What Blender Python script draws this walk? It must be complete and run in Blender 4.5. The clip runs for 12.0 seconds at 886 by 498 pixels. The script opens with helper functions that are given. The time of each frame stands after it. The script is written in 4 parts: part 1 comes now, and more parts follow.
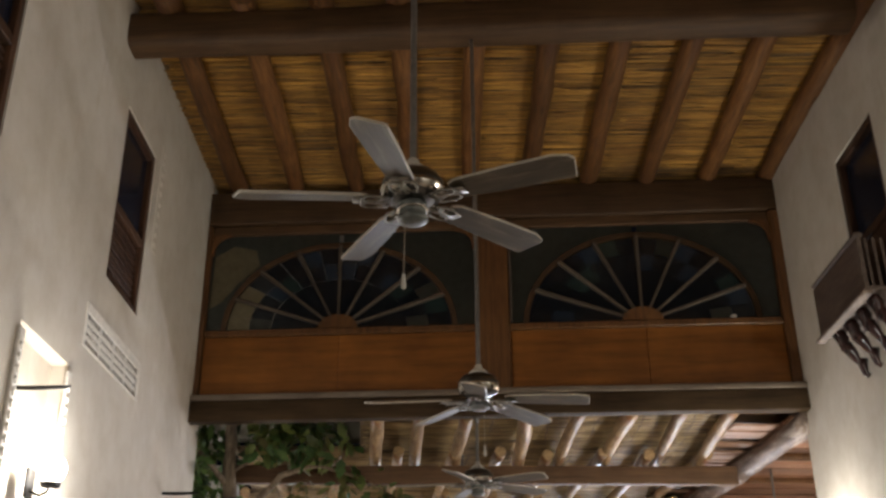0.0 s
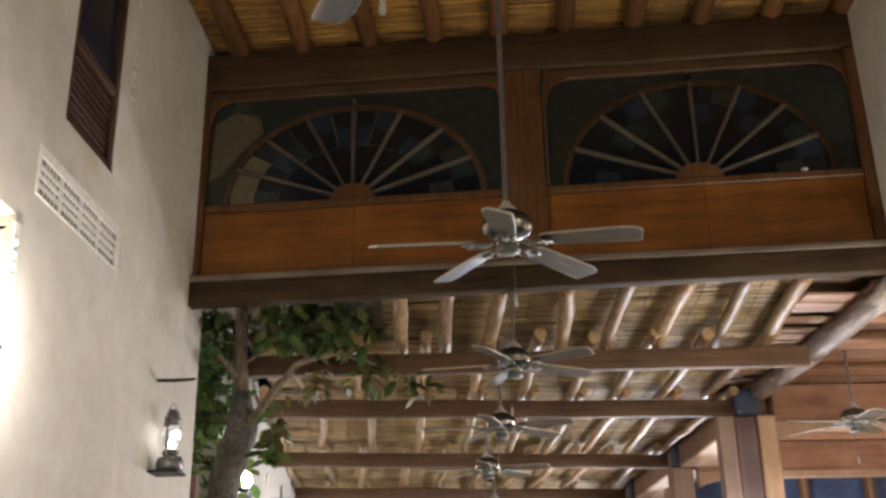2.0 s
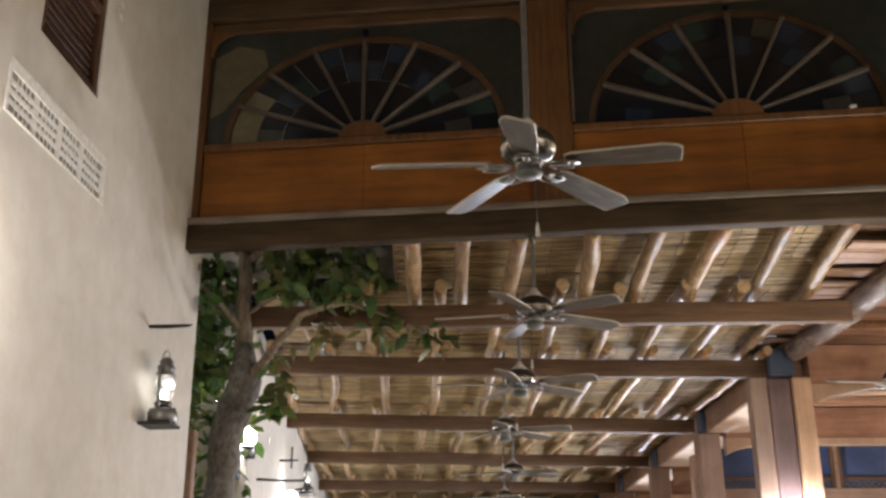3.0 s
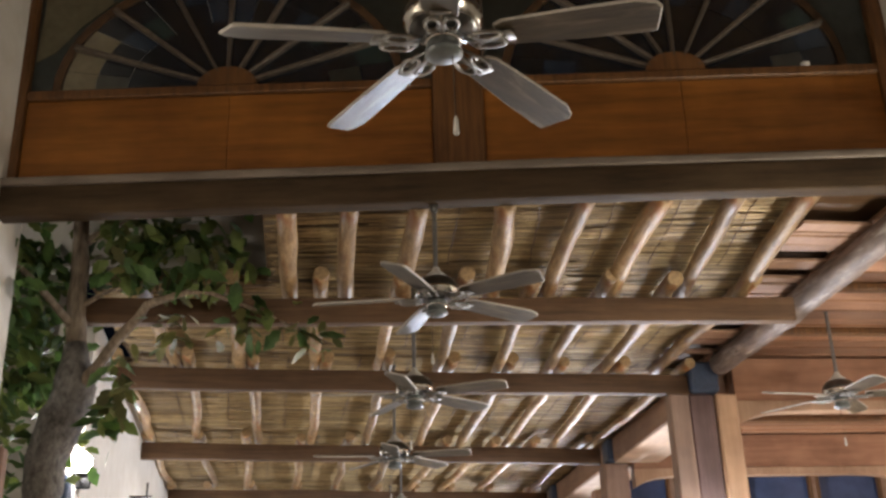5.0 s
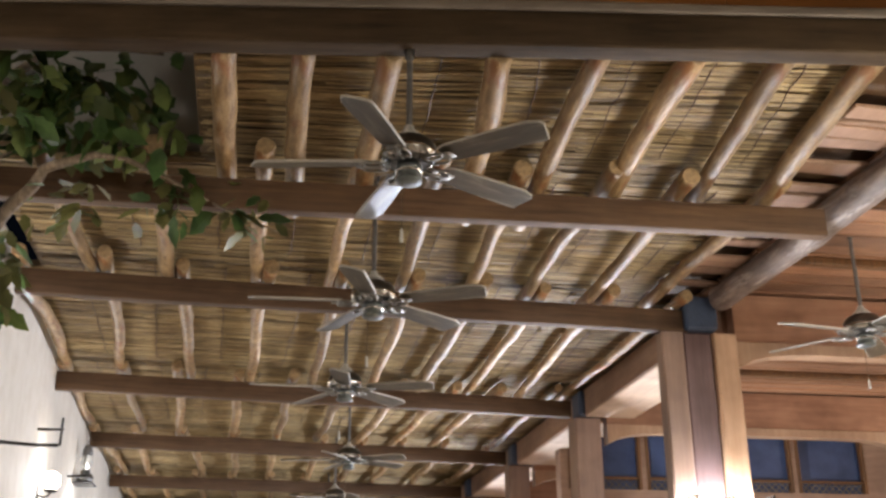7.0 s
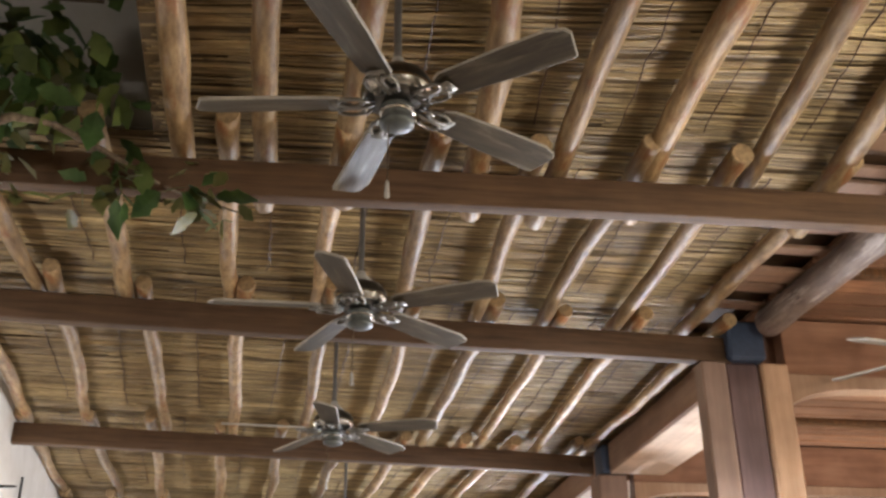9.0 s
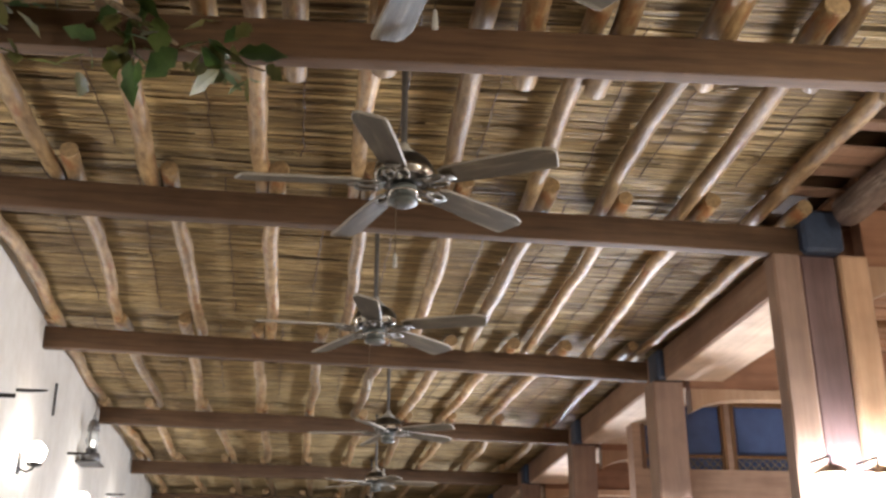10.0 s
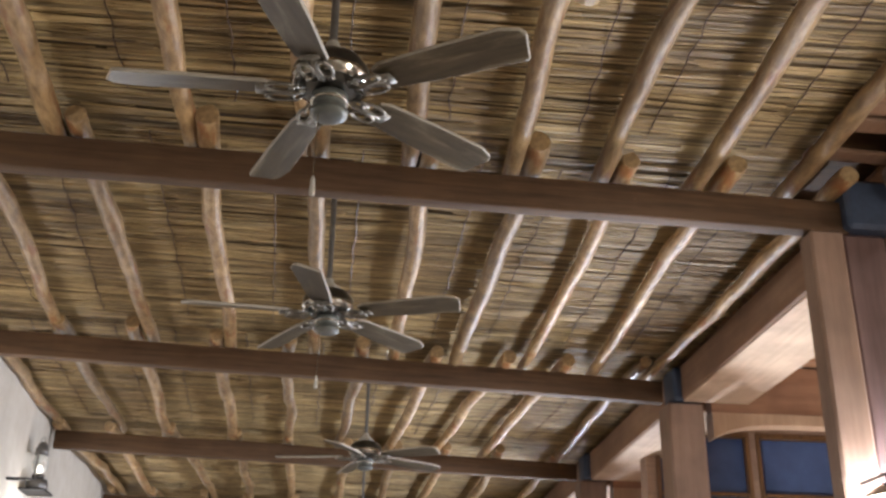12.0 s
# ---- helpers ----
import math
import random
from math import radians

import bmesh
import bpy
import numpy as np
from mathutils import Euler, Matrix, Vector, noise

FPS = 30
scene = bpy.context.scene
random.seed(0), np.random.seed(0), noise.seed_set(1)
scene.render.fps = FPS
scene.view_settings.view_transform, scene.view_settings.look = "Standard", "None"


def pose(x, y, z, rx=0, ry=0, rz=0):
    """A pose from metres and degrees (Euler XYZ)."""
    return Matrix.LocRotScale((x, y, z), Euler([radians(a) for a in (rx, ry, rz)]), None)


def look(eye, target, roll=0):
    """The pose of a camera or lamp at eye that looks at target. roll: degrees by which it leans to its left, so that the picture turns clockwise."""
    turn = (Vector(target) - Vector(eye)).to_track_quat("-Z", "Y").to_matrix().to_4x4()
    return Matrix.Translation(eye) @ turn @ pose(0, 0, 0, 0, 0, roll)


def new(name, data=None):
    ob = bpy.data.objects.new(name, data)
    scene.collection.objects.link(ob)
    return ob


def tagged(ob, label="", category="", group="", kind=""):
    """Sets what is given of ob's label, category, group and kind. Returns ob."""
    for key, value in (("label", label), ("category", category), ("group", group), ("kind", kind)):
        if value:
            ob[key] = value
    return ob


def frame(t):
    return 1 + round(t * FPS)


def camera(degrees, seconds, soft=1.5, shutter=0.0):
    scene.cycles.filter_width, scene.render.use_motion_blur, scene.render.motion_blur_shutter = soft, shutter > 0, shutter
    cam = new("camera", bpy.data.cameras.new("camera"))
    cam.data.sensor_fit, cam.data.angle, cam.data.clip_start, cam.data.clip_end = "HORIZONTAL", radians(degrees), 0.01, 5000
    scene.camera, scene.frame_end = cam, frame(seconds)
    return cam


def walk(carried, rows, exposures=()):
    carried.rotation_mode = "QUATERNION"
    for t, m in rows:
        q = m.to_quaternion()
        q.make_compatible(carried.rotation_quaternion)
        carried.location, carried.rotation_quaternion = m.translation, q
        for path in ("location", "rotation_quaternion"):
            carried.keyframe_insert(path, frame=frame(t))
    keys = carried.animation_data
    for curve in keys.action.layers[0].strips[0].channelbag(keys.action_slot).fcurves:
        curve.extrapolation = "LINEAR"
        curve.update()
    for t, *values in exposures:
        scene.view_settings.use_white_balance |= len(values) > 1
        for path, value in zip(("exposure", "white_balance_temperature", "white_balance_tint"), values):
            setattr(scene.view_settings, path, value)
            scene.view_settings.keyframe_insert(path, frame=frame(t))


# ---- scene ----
cam = camera(45.8, 12.0, soft=2.8)
PATH = [
    (0, (-0.056, 1.237, 1.553), (0.078, 3.046, 2.397), -0.4),
    (0.5, (0.001, 1.539, 1.536), (0.12, 3.323, 2.431), -0.1),
    (1, (0.055, 1.869, 1.496), (0.187, 3.662, 2.372), -0.8),
    (1.5, (0.118, 2.145, 1.475), (0.179, 3.961, 2.31), -1.4),
    (2, (0.135, 2.425, 1.483), (0.189, 4.289, 2.206), -1.1),
    (2.5, (0.161, 2.673, 1.475), (0.21, 4.55, 2.163), -0.5),
    (2.7, (0.17, 2.799, 1.478), (0.182, 4.683, 2.151), -0.2),
    (4.3, (0.247, 3.942, 1.536), (0.378, 5.805, 2.25), -1.6),
    (4.5, (0.225, 4.058, 1.544), (0.416, 5.911, 2.277), -1.5),
    (5, (0.219, 4.384, 1.529), (0.45, 6.223, 2.284), -1.9),
    (5.5, (0.216, 4.721, 1.505), (0.449, 6.569, 2.234), -1.5),
    (6, (0.209, 4.97, 1.506), (0.471, 6.85, 2.134), -1.2),
    (6.5, (0.277, 5.336, 1.503), (0.539, 7.198, 2.186), -1.2),
    (7, (0.295, 5.658, 1.481), (0.612, 7.5, 2.194), -0.3),
    (7.2, (0.3, 5.768, 1.478), (0.695, 7.594, 2.191), 0.1),
    (9, (0.508, 6.716, 1.478), (0.799, 8.501, 2.332), -0.6),
    (9.5, (0.508, 7.007, 1.492), (0.739, 8.831, 2.278), 0.4),
    (10, (0.537, 7.241, 1.488), (0.761, 9.095, 2.206), -0.1),
    (10.5, (0.634, 7.484, 1.484), (0.9, 9.326, 2.217), 0.4),
    (11, (0.691, 7.819, 1.486), (0.966, 9.621, 2.31), -0.0),
    (11.5, (0.793, 8.075, 1.503), (1.026, 9.891, 2.307), -0.9),
    (12, (0.923, 8.3, 1.514), (1.102, 10.122, 2.32), 0.9),
]
EXPOSURES = [(0.0, -0.19), (0.5, 0.03), (1.0, 0.07), (2.5, 0.06), (4.5, 0.10), (5.5, 0.09), (6.0, 0.18), (6.5, 0.13), (7.0, 0.11), (9.0, 0.02), (10.0, 0.08), (10.5, 0.1), (11.0, -0.22), (11.5, -0.15), (12.0, -0.11)]
walk(cam, [(t, look(eye, target, roll)) for t, eye, target, roll in PATH], EXPOSURES)

# ---- world and lamps ----
world = bpy.data.worlds.new("night")
scene.world = world
world.use_nodes = True
world.node_tree.nodes["Background"].inputs[0].default_value = (0.02, 0.025, 0.04, 1)
world.node_tree.nodes["Background"].inputs[1].default_value = 0.08

# frames of the hall: left wall, timber screen, right wall (x into the room on the left, along the screen, out of the room on the right)
ML = pose(-2.355, 0, 0, 0, 0, -4.65)
MP = pose(0, 9.80, 0, 0, 0, -7.16)
MR = pose(2.76, 0, 0, 0, 0, -4.65)
WARM = (1.0, 1.0, 0.985)
AMBER = (1.0, 0.985, 0.92)
COOL = (0.90, 1.0, 1.20)


def lamp(name, at, watts, radius=0.06, color=WARM):
    data = bpy.data.lights.new(name, "POINT")
    data.energy, data.shadow_soft_size, data.color = watts, radius, color
    ob = new(name, data)
    ob.location = at
    return ob


HALL_LAMPS = [ML @ Vector((0.17, 6.86, 2.84)), ML @ Vector((0.17, 2.6, 2.84)), MR @ Vector((-0.18, 8.9, 2.62)), MR @ Vector((-0.18, 4.6, 2.9)), MR @ Vector((-0.18, 1.0, 2.9))]
for at in HALL_LAMPS:
    lamp("wall_lamp_light", at, *((41, 0.06, WARM) if at[0] < 0 else (92 if at[1] > 8 else 66, 0.06, AMBER)))
GALLERY_LEFT = [(-1.38, 11.76, 2.95), (-1.46, 15.0, 2.8), (-1.52, 17.2, 2.75), (-1.62, 19.8, 2.75), (-1.75, 23.0, 2.75)]
for at in GALLERY_LEFT:
    lamp("gallery_lamp_light", at, 20 if at[1] < 13 else 16, color=COOL)
COLUMN_Y = [12.72, 15.78, 18.72, 21.7, 24.7]
GALLERY_RIGHT = [(3.19, 12.44, 2.20), (3.46, 12.46, 2.20), (3.74, 12.44, 2.20), (3.49, 15.51, 2.20), (3.49, 18.45, 2.20), (3.49, 21.43, 2.20)]
for at in GALLERY_RIGHT:
    lamp("column_lamp_light", at, 84 if at[1] < 13 else 310, color=COOL)
# fill lights added out of view to brighten the side aisle
AISLE_FILL = [((5.2, 8.92, 2.5), 90), ((8.09, 11.0, 2.5), 0), ((8.09, 14.5, 2.5), 180)]
for (x, y, z), turn in AISLE_FILL:
    lamp("aisle_fill_light", (x, y, z), 100)
lamp("lantern_light", ML @ Vector((0.14, 9.40, 2.87)), 0.25, 0.03)
# unseen fill light added to brighten the tree's leaves and the parapet
COURT_FILL = (-4.24, 9.9, 5.0)
lamp("court_fill_light", COURT_FILL, 90)


# ---- materials ----
def material(name, rough=0.6, metal=0.0):
    m = bpy.data.materials.new(name)
    m.use_nodes = True
    nt = m.node_tree
    b = nt.nodes["Principled BSDF"]
    b.inputs["Roughness"].default_value = rough
    b.inputs["Metallic"].default_value = metal
    return m, nt, b


def noise_node(nt, scale, stretch=(1, 1, 1), detail=4.0, rough=0.6, space="Object"):
    tc = nt.nodes.new("ShaderNodeTexCoord")
    mp = nt.nodes.new("ShaderNodeMapping")
    mp.inputs["Scale"].default_value = stretch
    n = nt.nodes.new("ShaderNodeTexNoise")
    n.inputs["Scale"].default_value, n.inputs["Detail"].default_value, n.inputs["Roughness"].default_value = scale, detail, rough
    nt.links.new(tc.outputs[space], mp.inputs["Vector"])
    nt.links.new(mp.outputs["Vector"], n.inputs["Vector"])
    return n.outputs["Fac"]


def ramp(nt, fac, stops):
    r = nt.nodes.new("ShaderNodeValToRGB")
    while len(r.color_ramp.elements) < len(stops):
        r.color_ramp.elements.new(0.5)
    for el, (p, c) in zip(r.color_ramp.elements, stops):
        el.position, el.color = p, (*c, 1)
    nt.links.new(fac, r.inputs["Fac"])
    return r.outputs["Color"]


def mix(nt, a, b, fac, mode="MIX"):
    n = nt.nodes.new("ShaderNodeMix")
    n.data_type, n.blend_type = "RGBA", mode
    for value, sock in ((a, n.inputs["A"]), (b, n.inputs["B"])):
        if isinstance(value, tuple):
            sock.default_value = (*value, 1)
        else:
            nt.links.new(value, sock)
    if isinstance(fac, float):
        n.inputs["Factor"].default_value = fac
    else:
        nt.links.new(fac, n.inputs["Factor"])
    return n.outputs["Result"]


def bump(nt, b, height, strength=0.3, distance=0.01):
    n = nt.nodes.new("ShaderNodeBump")
    n.inputs["Strength"].default_value, n.inputs["Distance"].default_value = strength, distance
    nt.links.new(height, n.inputs["Height"])
    nt.links.new(n.outputs["Normal"], b.inputs["Normal"])


def vary(nt, colour, amount=0.5, island=False):
    """Each object, or each loose piece of a mesh, a little lighter or darker than the next."""
    if island:
        out = nt.nodes.new("ShaderNodeNewGeometry").outputs["Random Per Island"]
    else:
        out = nt.nodes.new("ShaderNodeObjectInfo").outputs["Random"]
    mr = nt.nodes.new("ShaderNodeMapRange")
    mr.inputs["To Min"].default_value, mr.inputs["To Max"].default_value = 1 - amount, 1 + amount * 0.5
    nt.links.new(out, mr.inputs["Value"])
    n = nt.nodes.new("ShaderNodeVectorMath")
    n.operation = "SCALE"
    nt.links.new(colour, n.inputs[0])
    nt.links.new(mr.outputs["Result"], n.inputs["Scale"])
    return n.outputs["Vector"]


def wood(name, dark, light, stretch, rough=0.55, scale=14.0, wear=None, island=False, amount=0.25, strength=0.35, sheen=0.3):
    m, nt, b = material(name, rough)
    b.inputs["Specular IOR Level"].default_value = sheen
    grain = noise_node(nt, scale, stretch, 6.0, 0.65)
    col = ramp(nt, grain, [(0.32, dark), (0.68, light)])
    blotch = noise_node(nt, 2.2, (1, 1, 1), 3.0)
    col = mix(nt, col, ramp(nt, blotch, [(0.3, (0.55, 0.5, 0.48)), (0.65, (1, 1, 1))]), 0.75, "MULTIPLY")
    if wear:
        worn = noise_node(nt, 5.0, tuple(0.5 * s for s in stretch), 5.0, 0.7)
        mask = ramp(nt, worn, [(0.53, (0, 0, 0)), (0.62, (1, 1, 1))])
        col = mix(nt, col, wear, mask)
    col = vary(nt, col, amount, island)
    nt.links.new(col, b.inputs["Base Color"])
    bump(nt, b, grain, strength, 0.006)
    return m


def plain(name, colour, rough=0.6, metal=0.0, spread=0.2, scale=30.0):
    m, nt, b = material(name, rough, metal)
    n = noise_node(nt, scale, (1, 1, 1), 5.0)
    col = ramp(nt, n, [(0.3, tuple(c * (1 - spread) for c in colour)), (0.7, tuple(min(1, c * (1 + spread)) for c in colour))])
    nt.links.new(col, b.inputs["Base Color"])
    bump(nt, b, n, 0.1, 0.003)
    return m


def make_plaster():
    m, nt, b = material("plaster", 0.85)
    big = noise_node(nt, 0.9, (1, 1, 0.55), 4.0)
    fine = noise_node(nt, 38.0, (1, 1, 1), 6.0, 0.7)
    mid = noise_node(nt, 5.0, (1, 1, 1), 5.0, 0.65)
    col = ramp(nt, big, [(0.3, (0.50, 0.453, 0.388)), (0.7, (0.635, 0.59, 0.522))])
    col = mix(nt, col, ramp(nt, mid, [(0.35, (0.86, 0.83, 0.78)), (0.6, (1, 1, 1))]), 0.7, "MULTIPLY")
    stain = ramp(nt, noise_node(nt, 2.0, (1, 2.5, 0.5), 6.0, 0.7), [(0.60, (1, 1, 1)), (0.75, (0.80, 0.72, 0.58))])
    col = mix(nt, col, stain, 0.6, "MULTIPLY")
    nt.links.new(col, b.inputs["Base Color"])
    add = nt.nodes.new("ShaderNodeMath")
    nt.links.new(fine, add.inputs[0])
    nt.links.new(mid, add.inputs[1])
    bump(nt, b, add.outputs[0], 0.25, 0.008)
    return m


PLASTER = make_plaster()
GYPSUM = plain("gypsum", (0.66, 0.62, 0.56), 0.85)
DARK_BEAM = wood("dark_beam_wood", (0.055, 0.029, 0.012), (0.12, 0.063, 0.026), (0.25, 6, 6), 0.6, 8)
HEADER_WOOD = wood("header_beam_wood", (0.034, 0.020, 0.009), (0.088, 0.054, 0.026), (0.3, 3, 3), 0.75, 5, sheen=0.15)
# Ledge paler than the beam: light on its top chamfer put into the colour.
LEDGE_WOOD = wood("lit_ledge_wood", (0.12, 0.09, 0.065), (0.26, 0.205, 0.155), (0.3, 3, 3), 0.65, 6)
PANEL_WOOD = wood("panel_wood", (0.150, 0.052, 0.0075), (0.275, 0.100, 0.0145), (0.35, 2.5, 4), 0.5, 4, amount=0.14, strength=0.15)
POST_WOOD = wood("post_wood", (0.075, 0.034, 0.012), (0.165, 0.073, 0.024), (6, 6, 0.4), 0.45, 6)
FRAME_WOOD = wood("frame_wood", (0.060, 0.046, 0.034), (0.13, 0.10, 0.072), (5, 5, 5), 0.5, 6)
RAFTER = wood("rafter_wood", (0.095, 0.042, 0.013), (0.24, 0.106, 0.031), (5, 0.5, 5), 0.6, 7, wear=(0.12, 0.05, 0.02), amount=0.45)
POLE = wood("peeled_pole_wood", (0.17, 0.098, 0.040), (0.48, 0.320, 0.155), (5, 1.3, 5), 0.48, 6, wear=(0.22, 0.095, 0.034), amount=0.45, strength=1.0, sheen=0.38)
END_GRAIN = plain("sawn_end_grain", (0.29, 0.185, 0.088), 0.85, 0, 0.4, 40)
GALLERY_BEAM = wood("gallery_beam_wood", (0.060, 0.031, 0.014), (0.132, 0.070, 0.032), (0.3, 6, 6), 0.75, 6, wear=(0.095, 0.05, 0.025), strength=0.35)
LOG = wood("weathered_log", (0.11, 0.075, 0.056), (0.27, 0.20, 0.155), (5, 0.8, 5), 0.65, 6, wear=(0.32, 0.26, 0.22), strength=0.7, sheen=0.5)
COLUMN_WOOD = wood("column_wood", (0.205, 0.126, 0.088), (0.28, 0.182, 0.132), (4, 4, 0.3), 0.45, 5, strength=0.15, sheen=0.5)
PURPLE_POST = wood("dark_post_wood", (0.10, 0.062, 0.058), (0.16, 0.10, 0.092), (4, 4, 0.3), 0.45, 5, strength=0.15)
# Paler than the lintel: lamplight from below put into the underside's colour.
LIT_SOFFIT_WOOD = wood("lit_soffit_wood", (0.52, 0.38, 0.265), (0.66, 0.50, 0.36), (4, 0.3, 4), 0.5, 5, strength=0.12)
# Even blue-grey for the cap blocks and the metal box.
CAP_BLUE = plain("blue_grey_tone", (0.035, 0.050, 0.085), 0.5)
TRIM_WOOD = wood("pale_trim_wood", (0.36, 0.215, 0.125), (0.47, 0.30, 0.185), (3, 3, 0.4), 0.45, 5, strength=0.12)
FASCIA_WOOD = wood("fascia_wood", (0.26, 0.125, 0.068), (0.36, 0.185, 0.105), (0.3, 4, 4), 0.45, 5, strength=0.15)
MUD = plain("dry_mud", (0.15, 0.098, 0.048), 0.9, 0, 0.35, 7)
# Shade inside the vent slots, put into the colour of a shallow backing.
SLOT_SHADE = plain("slot_shade", (0.26, 0.235, 0.20), 0.9)
LINTEL_WOOD = wood("lintel_wood", (0.25, 0.145, 0.092), (0.35, 0.215, 0.14), (4, 0.3, 4), 0.5, 5, strength=0.15)
PLANK = wood("ceiling_plank_wood", (0.20, 0.096, 0.047), (0.35, 0.178, 0.093), (0.5, 6, 6), 0.5, 6, island=True, amount=0.5)
SHUTTER_WOOD = wood("shutter_wood", (0.042, 0.021, 0.012), (0.105, 0.052, 0.029), (5, 5, 0.5), 0.5, 8)
BALCONY_WOOD = wood("balcony_wood", (0.07, 0.048, 0.036), (0.17, 0.125, 0.10), (6, 0.6, 6), 0.5, 8, sheen=0.5)
TURNED_WOOD = wood("turned_wood", (0.028, 0.011, 0.010), (0.06, 0.022, 0.018), (3, 3, 1), 0.18, 8, sheen=0.5)
ARCH_WOOD = wood("dark_arch_wood", (0.040, 0.022, 0.010), (0.085, 0.045, 0.019), (5, 5, 5), 0.5, 6)
IRON = plain("black_iron", (0.022, 0.020, 0.019), 0.5, 0.7)
ROD = plain("rod_metal", (0.16, 0.15, 0.14), 0.4, 0.6)
PEWTER = plain("fan_metal", (0.10, 0.095, 0.085), 0.28, 0.9, 0.3, 20)
SCROLL = plain("scrolled_iron_metal", (0.17, 0.155, 0.13), 0.36, 0.85, 0.3, 20)
SWITCH_GREY = plain("grey_enamel", (0.085, 0.088, 0.08), 0.4, 0.2, 0.25, 20)
CHROME = plain("bright_fan_metal", (0.48, 0.45, 0.40), 0.18, 1.0, 0.1)
DUST = plain("dusty_cap", (0.40, 0.37, 0.32), 0.7)
BLADE = wood("fan_blade_wood", (0.034, 0.024, 0.012), (0.085, 0.064, 0.036), (0.7, 5, 5), 0.34, 5, wear=(0.125, 0.102, 0.066))
# Weathered grey blade edges, lightened further to hold the rim light.
BLADE_EDGE = plain("worn_rim_lit_edge", (0.30, 0.26, 0.21), 0.5)
# Unseen floor; its stone is paled to bounce light up to the ceilings.
BOUNCE_FLOOR = plain("bounce_floor", (0.42, 0.35, 0.285), 0.55, 0, 0.25, 6)
BARK = wood("tree_bark", (0.12, 0.085, 0.055), (0.34, 0.26, 0.18), (5, 5, 0.9), 0.8, 8, strength=0.9)
BURL = wood("burl_bark", (0.085, 0.074, 0.063), (0.29, 0.26, 0.225), (3, 3, 2), 0.9, 9, strength=1.0)
# Opaque panes: the blue of the night beyond is put into their colour.
BLUE_NIGHT = plain("blue_night_pane", (0.045, 0.060, 0.11), 0.2, 0, 0.3, 2)
NIGHT_GLASS = plain("dark_window_glass", (0.016, 0.020, 0.034), 0.12, 0, 0.3, 3)


def make_reed(name="reed", tone=(1.0, 1.0, 1.0)):
    m, nt, b = material(name, 0.6)
    streak = noise_node(nt, 9.0, (0.7, 9, 9), 4.0)
    col = ramp(nt, streak, [(0.3, (0.29 * tone[0], 0.195 * tone[1], 0.062 * tone[2])), (0.7, (0.64 * tone[0], 0.47 * tone[1], 0.170 * tone[2]))])
    patch = ramp(nt, noise_node(nt, 1.7, (1, 1, 1), 4.0), [(0.3, (0.55, 0.47, 0.38)), (0.6, (1, 1, 1))])
    col = mix(nt, col, patch, 0.8, "MULTIPLY")
    band = ramp(nt, noise_node(nt, 3.2, (0.45, 5, 1), 4.0, 0.65), [(0.36, (0.50, 0.43, 0.34)), (0.60, (1.06, 1.03, 0.98))])
    col = mix(nt, col, band, 0.75, "MULTIPLY")
    col = vary(nt, col, 0.5, True)
    nt.links.new(col, b.inputs["Base Color"])
    return m


def make_leaf(name, a, c):
    m, nt, b = material(name, 0.42)
    n = noise_node(nt, 9.0)
    col = vary(nt, ramp(nt, n, [(0.3, a), (0.7, c)]), 0.55, True)
    nt.links.new(col, b.inputs["Base Color"])
    thin = nt.nodes.new("ShaderNodeBsdfTranslucent")
    nt.links.new(col, thin.inputs["Color"])
    both = nt.nodes.new("ShaderNodeMixShader")
    both.inputs[0].default_value = 0.3
    nt.links.new(b.outputs[0], both.inputs[1])
    nt.links.new(thin.outputs[0], both.inputs[2])
    nt.links.new(both.outputs[0], nt.nodes["Material Output"].inputs[0])
    return m


def make_glass(name, colour, rough=0.12):
    m, nt, b = material(name, rough)
    n = noise_node(nt, 14.0)
    col = ramp(nt, n, [(0.3, tuple(0.6 * c for c in colour)), (0.7, colour)])
    nt.links.new(col, b.inputs["Base Color"])
    b.inputs["Transmission Weight"].default_value = 0.55
    b.inputs["IOR"].default_value = 1.45
    bump(nt, b, n, 0.15, 0.004)
    return m


def make_glow(name, colour, strength):
    m, nt, b = material(name, 0.3)
    b.inputs["Base Color"].default_value = (0.9, 0.88, 0.82, 1)
    b.inputs["Emission Color"].default_value = (*colour, 1)
    b.inputs["Emission Strength"].default_value = strength
    return m


REED = make_reed("reed", (0.95, 0.97, 1.32))
# Hall reeds toned browner: the hall's warm lamplight put into the colour.
WARM_REED = make_reed("warm_reed", (1.04, 0.77, 0.38))
LEAF = make_leaf("leaf", (0.06, 0.115, 0.034), (0.19, 0.30, 0.085))
# Lighter copy of the leaf: lamplight on the foliage put into its colour.
LIT_LEAF = make_leaf("lit_leaf", (0.14, 0.185, 0.045), (0.28, 0.33, 0.10))
DRY_LEAF = make_leaf("pale_leaf", (0.14, 0.145, 0.045), (0.27, 0.24, 0.085))
BLUE_GLASS = make_glass("blue_glass", (0.043, 0.068, 0.105))
GREEN_GLASS = make_glass("green_glass", (0.046, 0.080, 0.074))
DEEP_GLASS = make_glass("deep_glass", (0.020, 0.026, 0.034))
SMOKE_GLASS = make_glass("smoky_glass", (0.060, 0.066, 0.055), 0.3)
# Cream stands for a lit wall behind the window, put into the glass colour.
BACKLIT_GLASS = make_glass("backlit_cream_glass", (0.23, 0.19, 0.105), 0.4)
CLEAR_GLASS = make_glass("lamp_glass", (0.85, 0.85, 0.82), 0.05)
BULB = make_glow("lit_bulb", (1.0, 0.86, 0.66), 40)
FLAME = make_glow("lantern_glow", (1.0, 0.94, 0.84), 6)


